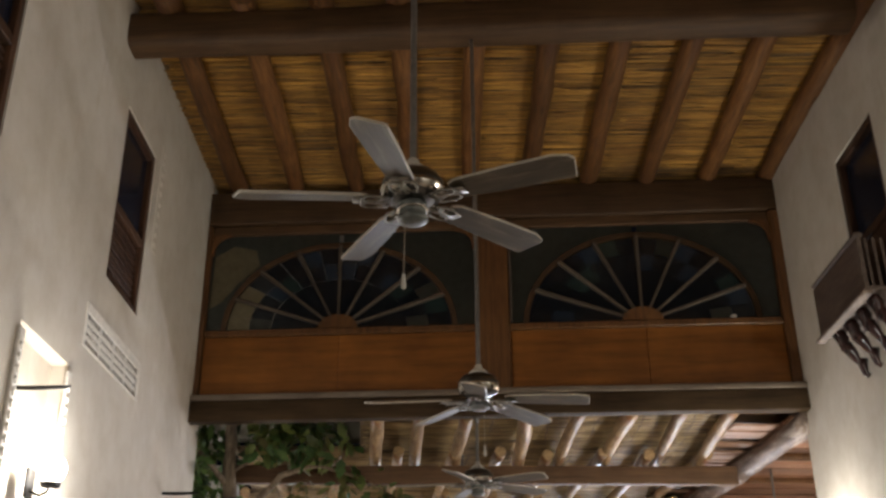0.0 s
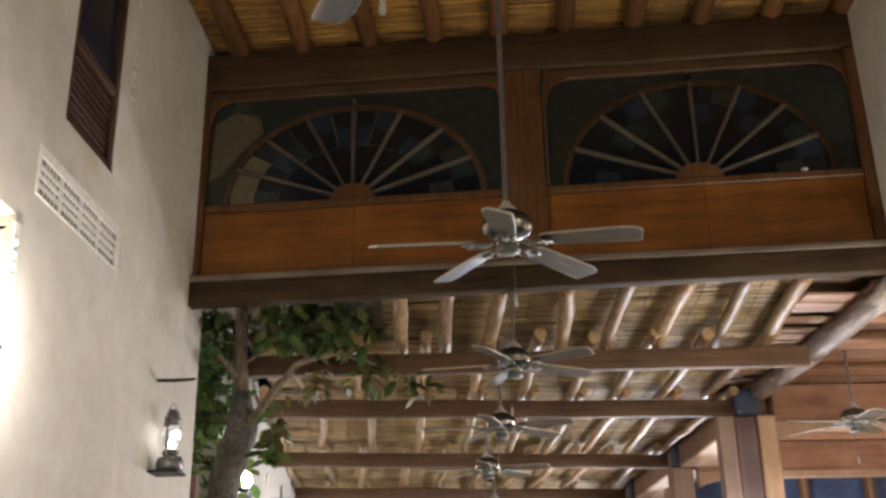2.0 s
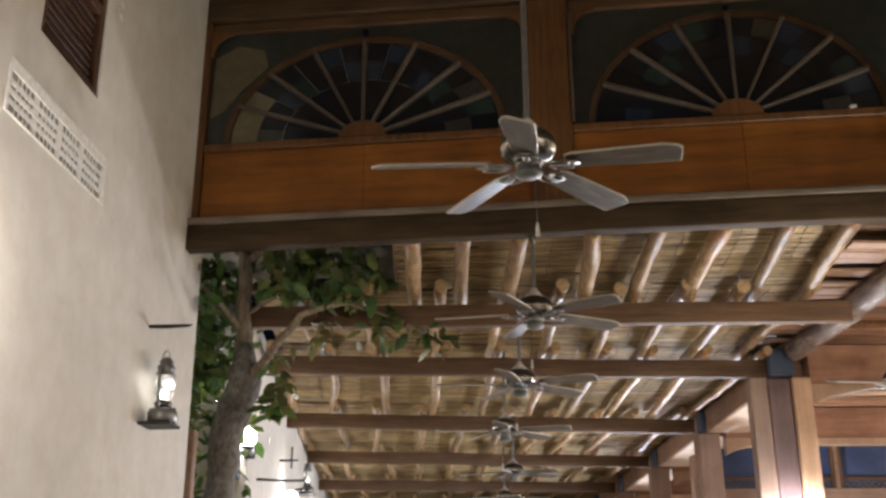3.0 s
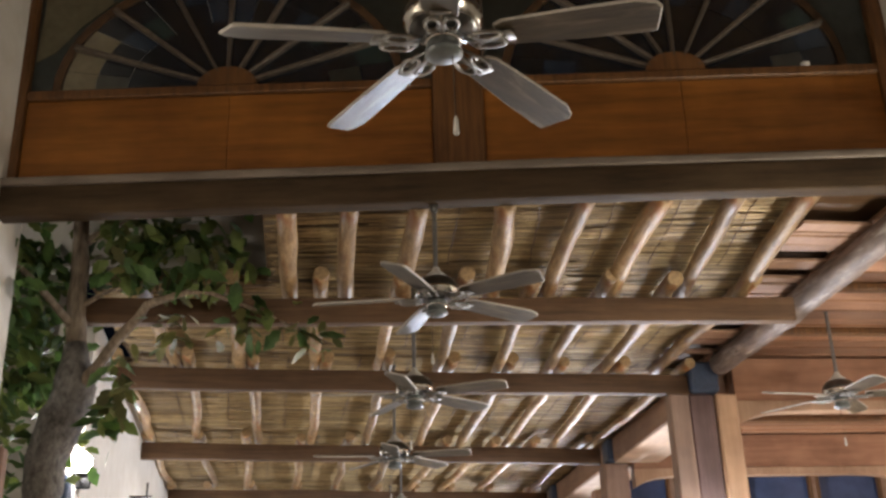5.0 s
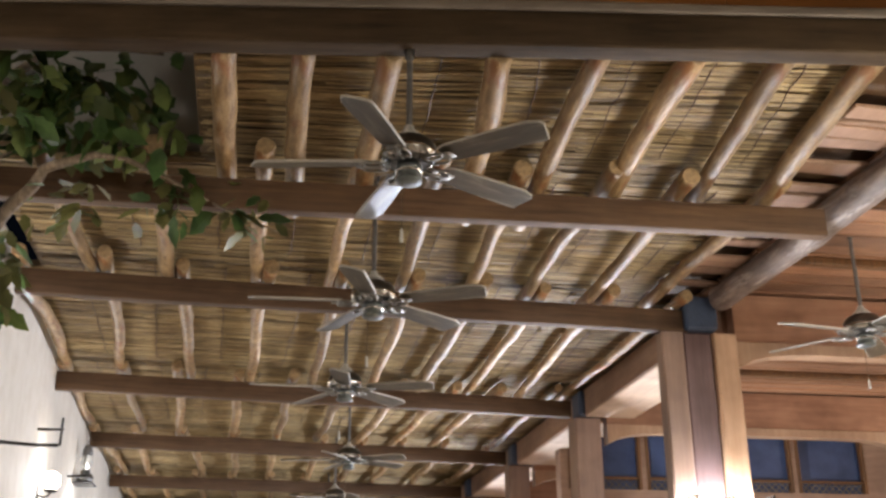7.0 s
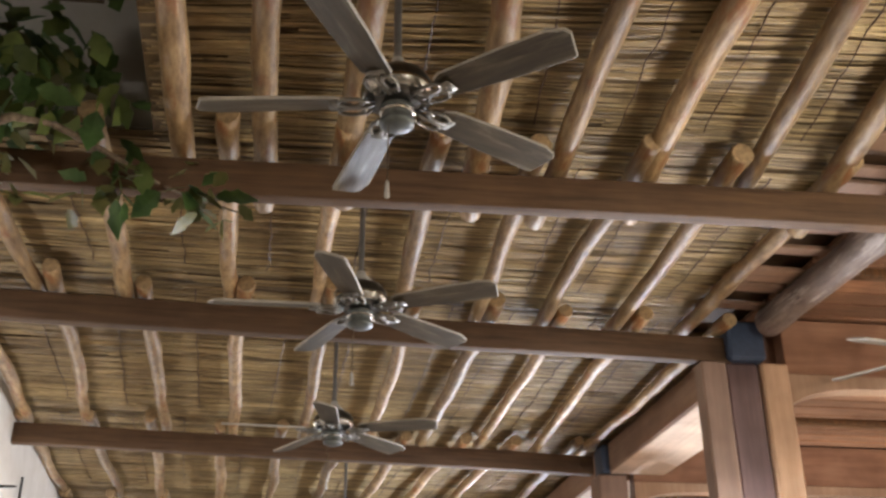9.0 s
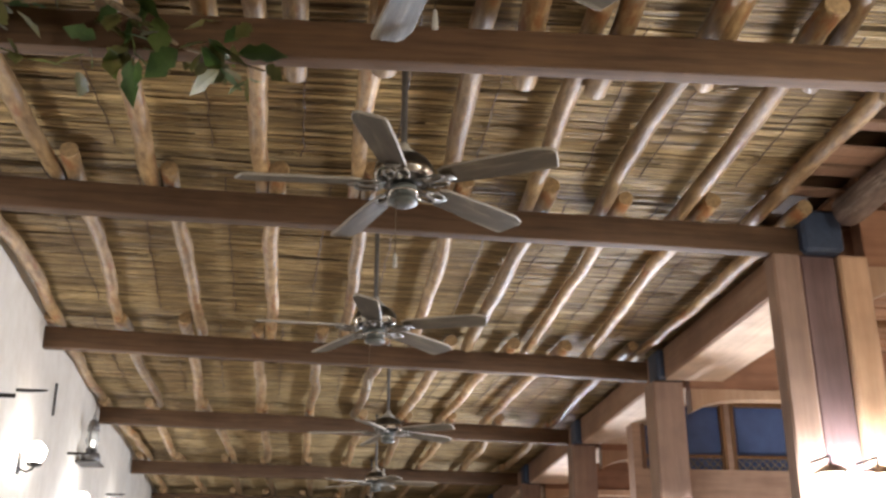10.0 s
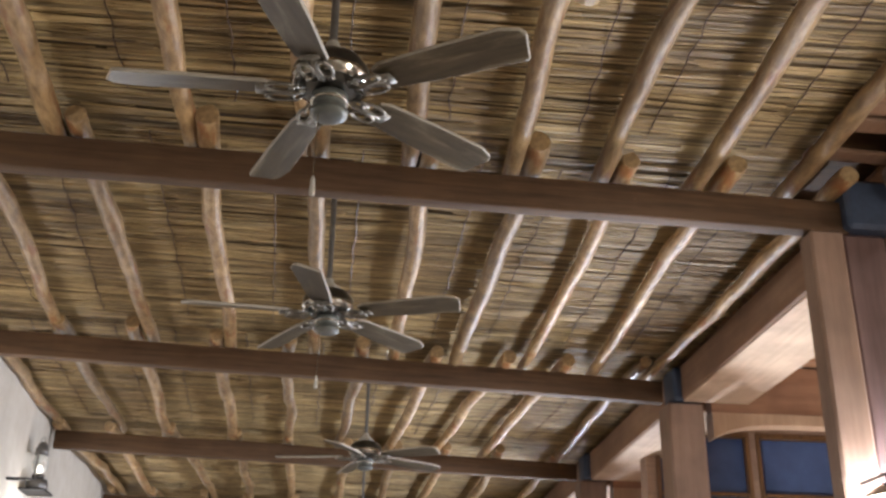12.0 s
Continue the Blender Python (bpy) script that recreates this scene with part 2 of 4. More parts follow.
# ---- mesh helpers ----
def finish(name, bm, mat, smooth=False):
    me = bpy.data.meshes.new(name)
    bm.to_mesh(me)
    bm.free()
    me.materials.append(mat)
    if smooth:
        me.shade_smooth()
    return me


def part(name, bm, mat, parent=None, label="", smooth=False, at=None):
    me = bm if isinstance(bm, bpy.types.Mesh) else finish(name, bm, mat, smooth)
    ob = new(name, me)
    if parent is not None:
        ob.parent = parent
    if at is not None:
        ob.matrix_basis = at
    if label:
        ob["label"] = label
    return ob


def thing(name, m, label, category, group=""):
    ob = new(name)
    ob.empty_display_size = 0.1
    ob.matrix_basis = m
    return tagged(ob, label, category, group)


def rbox(bm, x0, y0, z0, x1, y1, z1, c=0.004):
    """A box with chamfered edges."""
    lo, hi = (x0, y0, z0), (x1, y1, z1)
    c = min(c, 0.45 * min(hi[i] - lo[i] for i in range(3)))
    v = {}
    for sx in (0, 1):
        for sy in (0, 1):
            for sz in (0, 1):
                for a in range(3):
                    s = (sx, sy, sz)
                    v[s, a] = bm.verts.new([(hi[i] if s[i] else lo[i]) + (0 if i == a else (-c if s[i] else c)) for i in range(3)])

    def face(vs):
        try:
            bm.faces.new(vs)
        except ValueError:
            pass
    for a in range(3):
        b, d = (a + 1) % 3, (a + 2) % 3
        for s in (0, 1):
            ring = []
            for sb, sd in ((0, 0), (1, 0), (1, 1), (0, 1)):
                k = [0, 0, 0]
                k[a], k[b], k[d] = s, sb, sd
                ring.append(v[tuple(k), a])
            face(ring if s else ring[::-1])
            for t in (0, 1):
                k = [0, 0, 0]
                k[a], k[b] = s, t
                k2 = list(k)
                k2[d] = 1
                quad = [v[tuple(k), a], v[tuple(k2), a], v[tuple(k2), b], v[tuple(k), b]]
                face(quad)
    for sx in (0, 1):
        for sy in (0, 1):
            for sz in (0, 1):
                face([v[(sx, sy, sz), a] for a in range(3)])
    return bm


def box(*dims, c=0.004):
    bm = rbox(bmesh.new(), *dims, c=c)
    bmesh.ops.recalc_face_normals(bm, faces=bm.faces)
    return bm


def rings(bm, sections, cap=True):
    """Skins a row of point rings."""
    made = [[bm.verts.new(p) for p in ring] for ring in sections]
    for a, b in zip(made, made[1:]):
        n = len(a)
        for i in range(n):
            bm.faces.new((a[i], a[(i + 1) % n], b[(i + 1) % n], b[i]))
    if cap:
        bm.faces.new(made[0][::-1])
        bm.faces.new(made[-1])
    return bm


def tube(bm, pts, radius, sides=8, cap=True):
    """A round bar along points; radius is a number or one a point."""
    pts = [Vector(p) for p in pts]
    sec = []
    side = None
    for i, p in enumerate(pts):
        d = (pts[min(i + 1, len(pts) - 1)] - pts[max(i - 1, 0)]).normalized()
        if side is None:
            side = d.orthogonal().normalized()
        side = (side - d * side.dot(d)).normalized()
        up = d.cross(side)
        r = radius[i] if isinstance(radius, (list, tuple)) else radius
        sec.append([p + (side * math.cos(2 * math.pi * k / sides) + up * math.sin(2 * math.pi * k / sides)) * r for k in range(sides)])
    return rings(bm, sec, cap)


def lathe(bm, profile, sides=24, at=(0, 0, 0)):
    """A turned shape from (radius, height) pairs."""
    return rings(bm, [[(at[0] + r * math.cos(2 * math.pi * k / sides), at[1] + r * math.sin(2 * math.pi * k / sides), at[2] + z) for k in range(sides)] for r, z in profile])


def wander(seed, s, size):
    return Vector((noise.noise((seed * 7.31, s, 1.7)), 0, noise.noise((seed * 3.17, s, 9.1)))) * size


def crooked_pole(length, r0, r1, seed, bend=0.03, sides=10, step=0.11):
    """A peeled branch along y with bends, knots and sawn ends."""
    n = max(6, int(length / step))
    sec = []
    for i in range(n + 1):
        f = i / n
        y = f * length
        c = wander(seed, y * 0.75, bend * 2) + wander(seed + 50, y * 2.6, bend * 0.7)
        r = r0 + (r1 - r0) * f
        knot = 1 + 0.22 * max(0, noise.noise((seed * 1.9, y * 2.7, 4.4)) - 0.15)
        ring = []
        for k in range(sides):
            a = 2 * math.pi * k / sides
            rr = r * knot * (1 + 0.16 * noise.noise((math.cos(a) * 0.9 + seed, math.sin(a) * 0.9, y * 3.1)))
            ring.append((c.x + rr * math.cos(a), y, c.z + rr * math.sin(a)))
        sec.append(ring)
    e = sec[0]
    mid = sum((Vector(p) for p in e), Vector()) / sides
    sec.insert(0, [tuple(mid + (Vector(p) - mid) * 0.9 + Vector((0, -0.006, 0))) for p in e])
    e = sec[-1]
    mid = sum((Vector(p) for p in e), Vector()) / sides
    sec.append([tuple(mid + (Vector(p) - mid) * 0.9 + Vector((0, 0.006, 0))) for p in e])
    bm = rings(bmesh.new(), sec)
    bmesh.ops.recalc_face_normals(bm, faces=bm.faces)
    return bm


def timber(length, w, h, seed, round_=0.3, waver=0.006, step=0.25):
    """A hewn beam along x, its edges rounded and a little uneven; its base at z = 0."""
    n = max(4, int(length / step))
    c = round_ * min(w, h)
    corner = []
    for cx, cz, a0 in ((w / 2 - c, h - c, 0), (-w / 2 + c, h - c, 90), (-w / 2 + c, c, 180), (w / 2 - c, c, 270)):
        for k in range(4):
            a = radians(a0 + 30 * k)
            corner.append((cx + c * math.cos(a), cz + c * math.sin(a)))
    sec = []
    for i in range(n + 1):
        x = length * i / n
        o = wander(seed, x * 0.8, waver * 2)
        s = 1 + 0.05 * noise.noise((seed, x * 0.9, 3))
        sec.append([(x, o.x + py * s + waver * 0.5 * noise.noise((x * 3, k * 2.1, seed)), o.z + pz * s) for k, (py, pz) in enumerate(corner)])
    bm = rings(bmesh.new(), sec)
    bmesh.ops.recalc_face_normals(bm, faces=bm.faces)
    return bm


def wall_mesh(u0, u1, z0, z1, x0, x1, holes):
    """A wall along y between x0 and x1 with rectangular openings (u0, u1, z0, z1) right through it."""
    us = sorted({u0, u1, *[h[0] for h in holes], *[h[1] for h in holes]})
    zs = sorted({z0, z1, *[h[2] for h in holes], *[h[3] for h in holes]})
    bm = bmesh.new()
    solid = {}
    for i in range(len(us) - 1):
        for j in range(len(zs) - 1):
            u, z = (us[i] + us[i + 1]) / 2, (zs[j] + zs[j + 1]) / 2
            solid[i, j] = not any(h[0] < u < h[1] and h[2] < z < h[3] for h in holes)
    v = {}

    def vert(i, j, s):
        if (i, j, s) not in v:
            v[i, j, s] = bm.verts.new((x1 if s else x0, us[i], zs[j]))
        return v[i, j, s]
    for (i, j), full in solid.items():
        if not full:
            continue
        for s in (0, 1):
            bm.faces.new([vert(a, b, s) for a, b in ((i, j), (i + 1, j), (i + 1, j + 1), (i, j + 1))])
        for di, dj, e in ((-1, 0, ((i, j), (i, j + 1))), (1, 0, ((i + 1, j), (i + 1, j + 1))), (0, -1, ((i, j), (i + 1, j))), (0, 1, ((i, j + 1), (i + 1, j + 1)))):
            if not solid.get((i + di, j + dj), False):
                a, b = e
                bm.faces.new((vert(*a, 0), vert(*b, 0), vert(*b, 1), vert(*a, 1)))
    bmesh.ops.recalc_face_normals(bm, faces=bm.faces)
    return bm


def structure(name, bm, mat, m=None, label="", smooth=False):
    ob = part(name, bm, mat, None, "", smooth, m)
    return tagged(ob, label, name.split("_")[0], kind="structure")


# ---- hall: walls, floor ----
SHUTTERS = [(7.52, 8.24, 4.23, 5.50), (5.10, 5.82, 4.23, 5.50), (2.6, 3.32, 4.23, 5.50)]
VENT = (7.28, 8.45, 3.68, 3.955)
NICHE = (6.40, 7.14, 2.30, 3.50)
structure("wall_left", wall_mesh(-4.0, 10.28, 0, 6.45, -0.30, 0, SHUTTERS + [VENT, NICHE, (2.1, 2.84, 2.30, 3.50)]), PLASTER, ML, "cream plaster hall wall with shutter openings")
R_WIN = [(7.21, 7.95, 4.20, 5.46), (3.4, 4.14, 4.20, 5.46)]
structure("wall_right", wall_mesh(-4.0, 9.45, 0, 6.45, 0, 0.30, R_WIN), PLASTER, MR, "cream plaster hall wall with dark windows")
bm = box(-3.4, -4.3, 0, 4.2, -4.0, 6.45)
structure("wall_back", bm, PLASTER, None, "plain plaster wall closing the hall")
structure("floor", box(-9, -5, -0.1, 10, 32, 0.0), BOUNCE_FLOOR, None, "unseen stone floor of hall and gallery, paled to bounce light")
structure("roof_slab", box(-3.4, -4.2, 6.52, 4.4, 9.6, 6.62), DARK_BEAM, None, "dark roof deck above the hall reeds")


# ---- reed ceilings ----
def reed_mat(x0, x1, y0, y1, z, seed, k0=0.0, k1=0.0, lift=0.0, mat=None):
    """Reeds lying along x, gathered into uneven overlapping bundles, joined into one mesh."""
    rnd = random.Random(seed)
    verts, faces = [], []

    def reed(a, b, y, zz, r, sway, tilt):
        n = max(2, int((b - a) / 0.22))
        base = len(verts)
        ph, am = rnd.random() * 9, rnd.uniform(0.001, 0.005)
        for i in range(n + 1):
            f = i / n
            px = a + (b - a) * f
            cy = y + tilt * (f - 0.5) + am * math.sin(ph + px * 4) + (k0 + (k1 - k0) * (y - y0) / (y1 - y0)) * px
            cy += 0.016 * noise.noise((px * 1.3, sway, 2.0)) + 0.006 * noise.noise((px * 5.0, sway, 7.0))
            cz = zz + 0.006 * math.sin(ph * 2 + px * 3) + 0.010 * noise.noise((px * 1.8, sway, 5.0)) + lift * (1 - (y - y0) / (y1 - y0))
            rr = r * (1 - 0.35 * f)
            for ang in (-180, -120, -60, 0):
                verts.append((px, cy + rr * math.cos(radians(ang)), cz + rr * math.sin(radians(ang))))
        for i in range(n):
            for k in range(3):
                p = base + i * 4 + k
                faces.append((p, p + 4, p + 5, p + 1))
    y = y0
    while y < y1:
        wide = rnd.uniform(0.018, 0.048)
        x = x0 - rnd.random() * 1.2
        while x < x1:
            ln = rnd.uniform(0.9, 2.4)
            a, b = max(x, x0), min(x + ln, x1)
            x += ln * rnd.uniform(0.80, 1.0)
            if b - a < 0.08:
                continue
            sway, tilt, drop = rnd.uniform(0, 40), rnd.uniform(-0.014, 0.014), rnd.uniform(-0.010, 0.006)
            count = max(3, int(wide / 0.0085))
            for k in range(count):
                f = (k + 0.5) / count
                zz = z + drop + 0.010 * (2 * f - 1) ** 2 + rnd.uniform(-0.004, 0.005)
                cut, more = rnd.uniform(0, 0.14), rnd.uniform(0, 0.14)
                reed(max(x0, a + cut), min(x1, b + more), y + wide * f + rnd.uniform(-0.003, 0.003), zz, rnd.uniform(0.0042, 0.0075), sway, tilt)
        y += wide + rnd.choice((0.001, 0.003, 0.003, 0.006, 0.010))
    me = bpy.data.meshes.new("reed_ceiling")
    me.from_pydata(verts, [], faces)
    me.materials.append(mat or REED)
    return me


HALL_REED_Z = 6.24
structure("ceiling_hall", reed_mat(-0.05, 6.1, -3.9, 10.35, HALL_REED_Z, 3, mat=WARM_REED), WARM_REED, ML, "straw reed matting above the hall rafters")
structure("ceiling_hall_backing", box(-0.02, -3.95, HALL_REED_Z + 0.02, 6.1, 10.4, HALL_REED_Z + 0.05), MUD, ML, "brown mud backing above the reeds")

# rafters of the hall
for i in range(11):
    x = 0.26 + 0.533 * i
    for j, (y0, ln) in enumerate(((-3.8, 5.3), (1.4, 6.0), (7.15, 3.0))):
        ob = part("hall_rafter", crooked_pole(ln, 0.086, 0.076, 10 + i * 3.3 + j * 1.7, 0.012), RAFTER, None, "", True, ML @ pose(x, y0 + 0.05 * (i % 3), HALL_REED_Z - 0.075))
        tagged(ob, "reddish-brown round rafter under reed matting", "rafter", "hall rafters")

# girders of the hall: they run with the timber screen
for k, yy in enumerate((-2.62, -7.4)):
    ob = part("hall_girder", timber(5.45, 0.24, 0.27, 4 + k, 0.25, 0.012), DARK_BEAM, None, "", True, MP @ pose(-1.98, yy, 5.86))
    tagged(ob, "heavy dark hewn timber girder across the hall", "girder", "hall girders")

# ---- timber screen ----
X0, X1 = -1.60, 3.57
header = thing("header_beam", MP, "grey-brown weathered timber header beam with a ledge coloured pale as lit", "beam")
part("beam", timber(X1 - X0 + 0.12, 0.12, 0.178, 8, 0.10, 0.005), HEADER_WOOD, header, "", True, pose(X0 - 0.06, -0.070, 3.942))
part("ledge", timber(X1 - X0 + 0.06, 0.17, 0.050, 18, 0.2, 0.004), LEDGE_WOOD, header, "top ledge coloured pale for light on its chamfer", True, pose(X0 - 0.03, -0.055, 4.121))
ob = part("screen_lintel", timber(X1 - X0, 0.20, 0.33, 9, 0.1, 0.004), DARK_BEAM, None, "", True, MP @ pose(X0, 0.04, 5.79))
tagged(ob, "dark brown timber lintel above the fan windows", "beam")
screen = thing("timber_screen", MP, "brown timber screen with orange panels and posts", "screen")
for a, b, name in ((X0 + 0.0, X0 + 0.09, "side_post"), (0.86, 1.155, "centre_post"), (X1 - 0.10, X1, "side_post")):
    part(name, box(a, -0.06, 4.172, b, 0.10, 5.788, c=0.012), POST_WOOD, screen)
for a, b in ((X0 + 0.092, 0.858), (1.157, X1 - 0.102)):
    w = (b - a) / 2
    for k in range(2):
        part("panel", box(a + k * w, -0.015 - 0.002 * k, 4.19, a + (k + 1) * w - 0.001, 0.03, 4.715, c=0.004), PANEL_WOOD, screen)
    part("bottom_rail", box(a, -0.05, 4.172, b, 0.05, 4.19, c=0.004), POST_WOOD, screen)
    part("sill_rail", box(a, -0.045, 4.717, b, 0.05, 4.775, c=0.008), POST_WOOD, screen)
    part("head_rail", box(a, -0.02, 5.70, b, 0.05, 5.787, c=0.008), DARK_BEAM, screen)
part("cover_strip", box(1.157, -0.075, 4.78, 1.175, -0.05, 5.66, c=0.004), FRAME_WOOD, screen, "thin pale strip")


def corner_bracket(x, z, side):
    """A thin board in the upper corner with a concave, stepped lower edge."""
    pts = [(0, 0), (0.17, 0), (0.17, -0.022)]
    pts += [(0.022 + 0.135 * (1 - math.sin(radians(t))), -0.022 - 0.15 * (1 - math.cos(radians(t)))) for t in range(0, 91, 10)]
    pts += [(0.022, -0.20), (0, -0.20)]
    bm = rings(bmesh.new(), [[(x + side * u, y, z + w) for u, w in pts] for y in (-0.035, -0.012)])
    bmesh.ops.recalc_face_normals(bm, faces=bm.faces)
    return bm


for x, side in ((X0 + 0.093, 1), (0.857, -1), (1.178, 1), (X1 - 0.103, -1)):
    part("corner_bracket", corner_bracket(x, 5.698, side), POST_WOOD, screen)


def arc_bar(bm, cx, cz, a, b, t0, t1, w, y0, y1, n=40):
    """A flat elliptical bar."""
    sec = []
    for i in range(n + 1):
        t = radians(t0 + (t1 - t0) * i / n)
        c, s = math.cos(t), math.sin(t)
        sec.append([(cx + (a + o) * c, y, cz + (b + o) * s) for o, y in ((0, y0), (w, y0), (w, y1), (0, y1))])
    return rings(bm, sec)


def wedge(cx, cz, r0, r1, a, b, t0, t1, y, th=0.006, n=4):
    """A pane between two spokes: from r0 to r1 of the ellipse a, b."""
    outline = []
    for i in range(n + 1):
        t = radians(t0 + (t1 - t0) * i / n)
        outline.append((cx + a * r1 * math.cos(t), cz + b * r1 * math.sin(t)))
    for i in range(n, -1, -1):
        t = radians(t0 + (t1 - t0) * i / n)
        outline.append((cx + a * r0 * math.cos(t), cz + b * r0 * math.sin(t)))
    return rings(bmesh.new(), [[(x, y, z) for x, z in outline], [(x, y + th, z) for x, z in outline]])


def fan_window(name, cx, cz, a, b, x0, x1, seed, cream):
    rnd = random.Random(seed)
    win = thing(name, MP, "half-round fan window with dark blue stained glass", "window", "fan windows")
    win["kind"] = "structure"
    bm = arc_bar(bmesh.new(), cx, cz, a, b, 0, 180, 0.05, -0.006, 0.03)
    bmesh.ops.recalc_face_normals(bm, faces=bm.faces)
    part("arch_frame", bm, ARCH_WOOD, win)
    bm = rings(bmesh.new(), [[(cx + 0.175 * math.cos(radians(t)), y, cz + 0.125 * math.sin(radians(t))) for t in range(0, 181, 12)] for y in (-0.04, 0.03)])
    bmesh.ops.recalc_face_normals(bm, faces=bm.faces)
    part("hub", bm, POST_WOOD, win)
    for k in range(1, 8):
        t = radians(22.5 * k)
        c, s = math.cos(t), math.sin(t)
        p0, p1 = Vector((cx + 0.15 * c, -0.01, cz + 0.10 * s)), Vector((cx + (a + 0.01) * c, -0.01, cz + (b + 0.01) * s))
        d = (p1 - p0).normalized()
        n = Vector((d.z, 0, -d.x))
        w0, w1 = 0.010, 0.017
        bm = rings(bmesh.new(), [[p + n * sx * (w0 if p is p0 else w1) + Vector((0, sy, 0)) for sx, sy in ((-1, -0.022), (-0.6, -0.03), (0.6, -0.03), (1, -0.022), (1, 0.02), (-1, 0.02))] for p in (p0, p1)])
        bmesh.ops.recalc_face_normals(bm, faces=bm.faces)
        part("spoke", bm, FRAME_WOOD, win)
    for k in range(8):
        t0, t1 = 22.5 * k + 1.1, 22.5 * (k + 1) - 1.1
        part("pane", wedge(cx, cz, 0.14, 0.60, a, b, t0, t1, 0.0), DEEP_GLASS, win)
        for row, (r0, r1) in enumerate(((0.605, 0.795), (0.80, 0.99))):
            for h in range(2):
                ta, tb = t0 + (t1 - t0) * h / 2, t0 + (t1 - t0) * (h + 1) / 2
                g = DEEP_GLASS if (h + row + k) % 2 else rnd.choice((BLUE_GLASS, BLUE_GLASS, GREEN_GLASS, DEEP_GLASS, SMOKE_GLASS))
                if cream and k == 7 and row == 1:
                    g = BACKLIT_GLASS
                if cream and k == 6 and row == 1 and h == 1:
                    g = BACKLIT_GLASS
                part("pane", wedge(cx, cz, r0, r1, a, b, ta + 0.15, tb - 0.15, 0.002 * row), g, win)
    # spandrel glass
    for side in (-1, 1):
        xe = x0 if side < 0 else x1
        pts = [(cx + side * 0.02, cz + b + 0.055)]
        for i in range(11):
            t = radians(90 - 90 * i / 10)
            pts.append((cx + side * (a + 0.05) * math.cos(t), cz + (b + 0.05) * math.sin(t)))
        pts += [(xe, cz), (xe, 5.698), (cx + side * 0.02, 5.698)]
        bm = rings(bmesh.new(), [[(x, 0.012, z) for x, z in pts], [(x, 0.018, z) for x, z in pts]])
        bmesh.ops.recalc_face_normals(bm, faces=bm.faces)
        part("spandrel_pane", bm, SMOKE_GLASS, win)
        if cream and side < 0:
            q = [(x0 + 0.01, 5.00), (x0 + 0.12, 5.06), (x0 + 0.26, 5.24), (x0 + 0.44, 5.40), (x0 + 0.40, 5.55), (x0 + 0.20, 5.60), (x0 + 0.03, 5.50)]
            bm = rings(bmesh.new(), [[(x, 0.004, z) for x, z in q], [(x, 0.010, z) for x, z in q]])
            bmesh.ops.recalc_face_normals(bm, faces=bm.faces)
            part("cream_pane", bm, BACKLIT_GLASS, win, "corner pane coloured cream for a lit wall behind")
    return win


fan_window("window_1", -0.34, 4.775, 0.99, 0.78, X0 + 0.092, 0.858, 5, True)
fan_window("window_2", 2.29, 4.775, 0.97, 0.80, 1.177, X1 - 0.102, 6, False)

# a white spot on the sill, of unknown kind, shaped as a dish
dish = part("white_dish", lathe(bmesh.new(), [(0.012, 0), (0.016, 0.004), (0.026, 0.018), (0.028, 0.030), (0.024, 0.030), (0.012, 0.008)], 16), GYPSUM, None, "", True, MP @ pose(3.06, -0.010, 4.776))
tagged(dish, "small white thing on the window sill, given a dish shape", "dish")

# ---- hall: left wall things ----
def shutter_window(name, m, u0, u1, z0, z1, depth=-0.10, flip=1):
    win = thing(name, m, "dark wooden shutter window, glass above and louvres below", "window", "hall shutters")
    win["kind"] = "structure"
    f = 0.055
    x0, x1 = sorted((depth * 0.1 * flip, depth * flip))
    part("frame", box(x0, u0, z0, x1, u0 + f, z1), SHUTTER_WOOD, win)
    part("frame", box(x0, u1 - f, z0, x1, u1, z1), SHUTTER_WOOD, win)
    part("frame", box(x0, u0 + f, z0, x1, u1 - f, z0 + f), SHUTTER_WOOD, win)
    part("frame", box(x0, u0 + f, z1 - f, x1, u1 - f, z1), SHUTTER_WOOD, win)
    zm = z0 + 0.42 * (z1 - z0)
    part("middle_rail", box(x0, u0 + f, zm - 0.03, x1, u1 - f, zm + 0.03), SHUTTER_WOOD, win)
    xm = (x0 + x1) / 2
    part("pane", box(xm, u0 + f, zm + 0.03, xm + 0.006, u1 - f, z1 - f, c=0.001), NIGHT_GLASS, win)
    part("back_board", box(xm - 0.02 * (1 if flip > 0 else -1) - 0.005, u0 + f, z0 + f, xm - 0.02 * (1 if flip > 0 else -1) + 0.005, u1 - f, zm - 0.03, c=0.001), SHUTTER_WOOD, win)
    for k in range(9):
        z = z0 + f + 0.01 + (zm - 0.05 - z0 - f) * k / 9
        part("slat", box(xm - 0.012, u0 + f, z, xm + 0.018, u1 - f, z + 0.030, c=0.004), SHUTTER_WOOD, win)
    return win


for n, s in enumerate(SHUTTERS):
    shutter_window("window_%d" % (n + 3), ML, *s, -0.10, 1)
for n, s in enumerate(R_WIN):
    shutter_window("window_%d" % (n + 6), MR, *s, 0.12, 1)

vent = thing("wall_vent", ML, "white gypsum vent grille, four groups of shallow slots coloured as shade", "vent")
u0, u1, z0, z1 = VENT
# backing sits just behind the bars so the slots show from the camera
part("backing", box(-0.14, u0, z0, -0.005, u1, z1, c=0.002), SLOT_SHADE, vent)
GA, GB, GZ0, GZ1 = u0 + 0.03, u1 - 0.06, z0 + 0.012, z1 - 0.062
for a in ((u0, GZ1, u1, z1), (u0, z0, u1, GZ0), (u0, GZ0, GA, GZ1), (GB, GZ0, u1, GZ1)):
    part("frame", box(-0.004, a[0], a[1], 0.008, a[2], a[3], c=0.003), GYPSUM, vent)
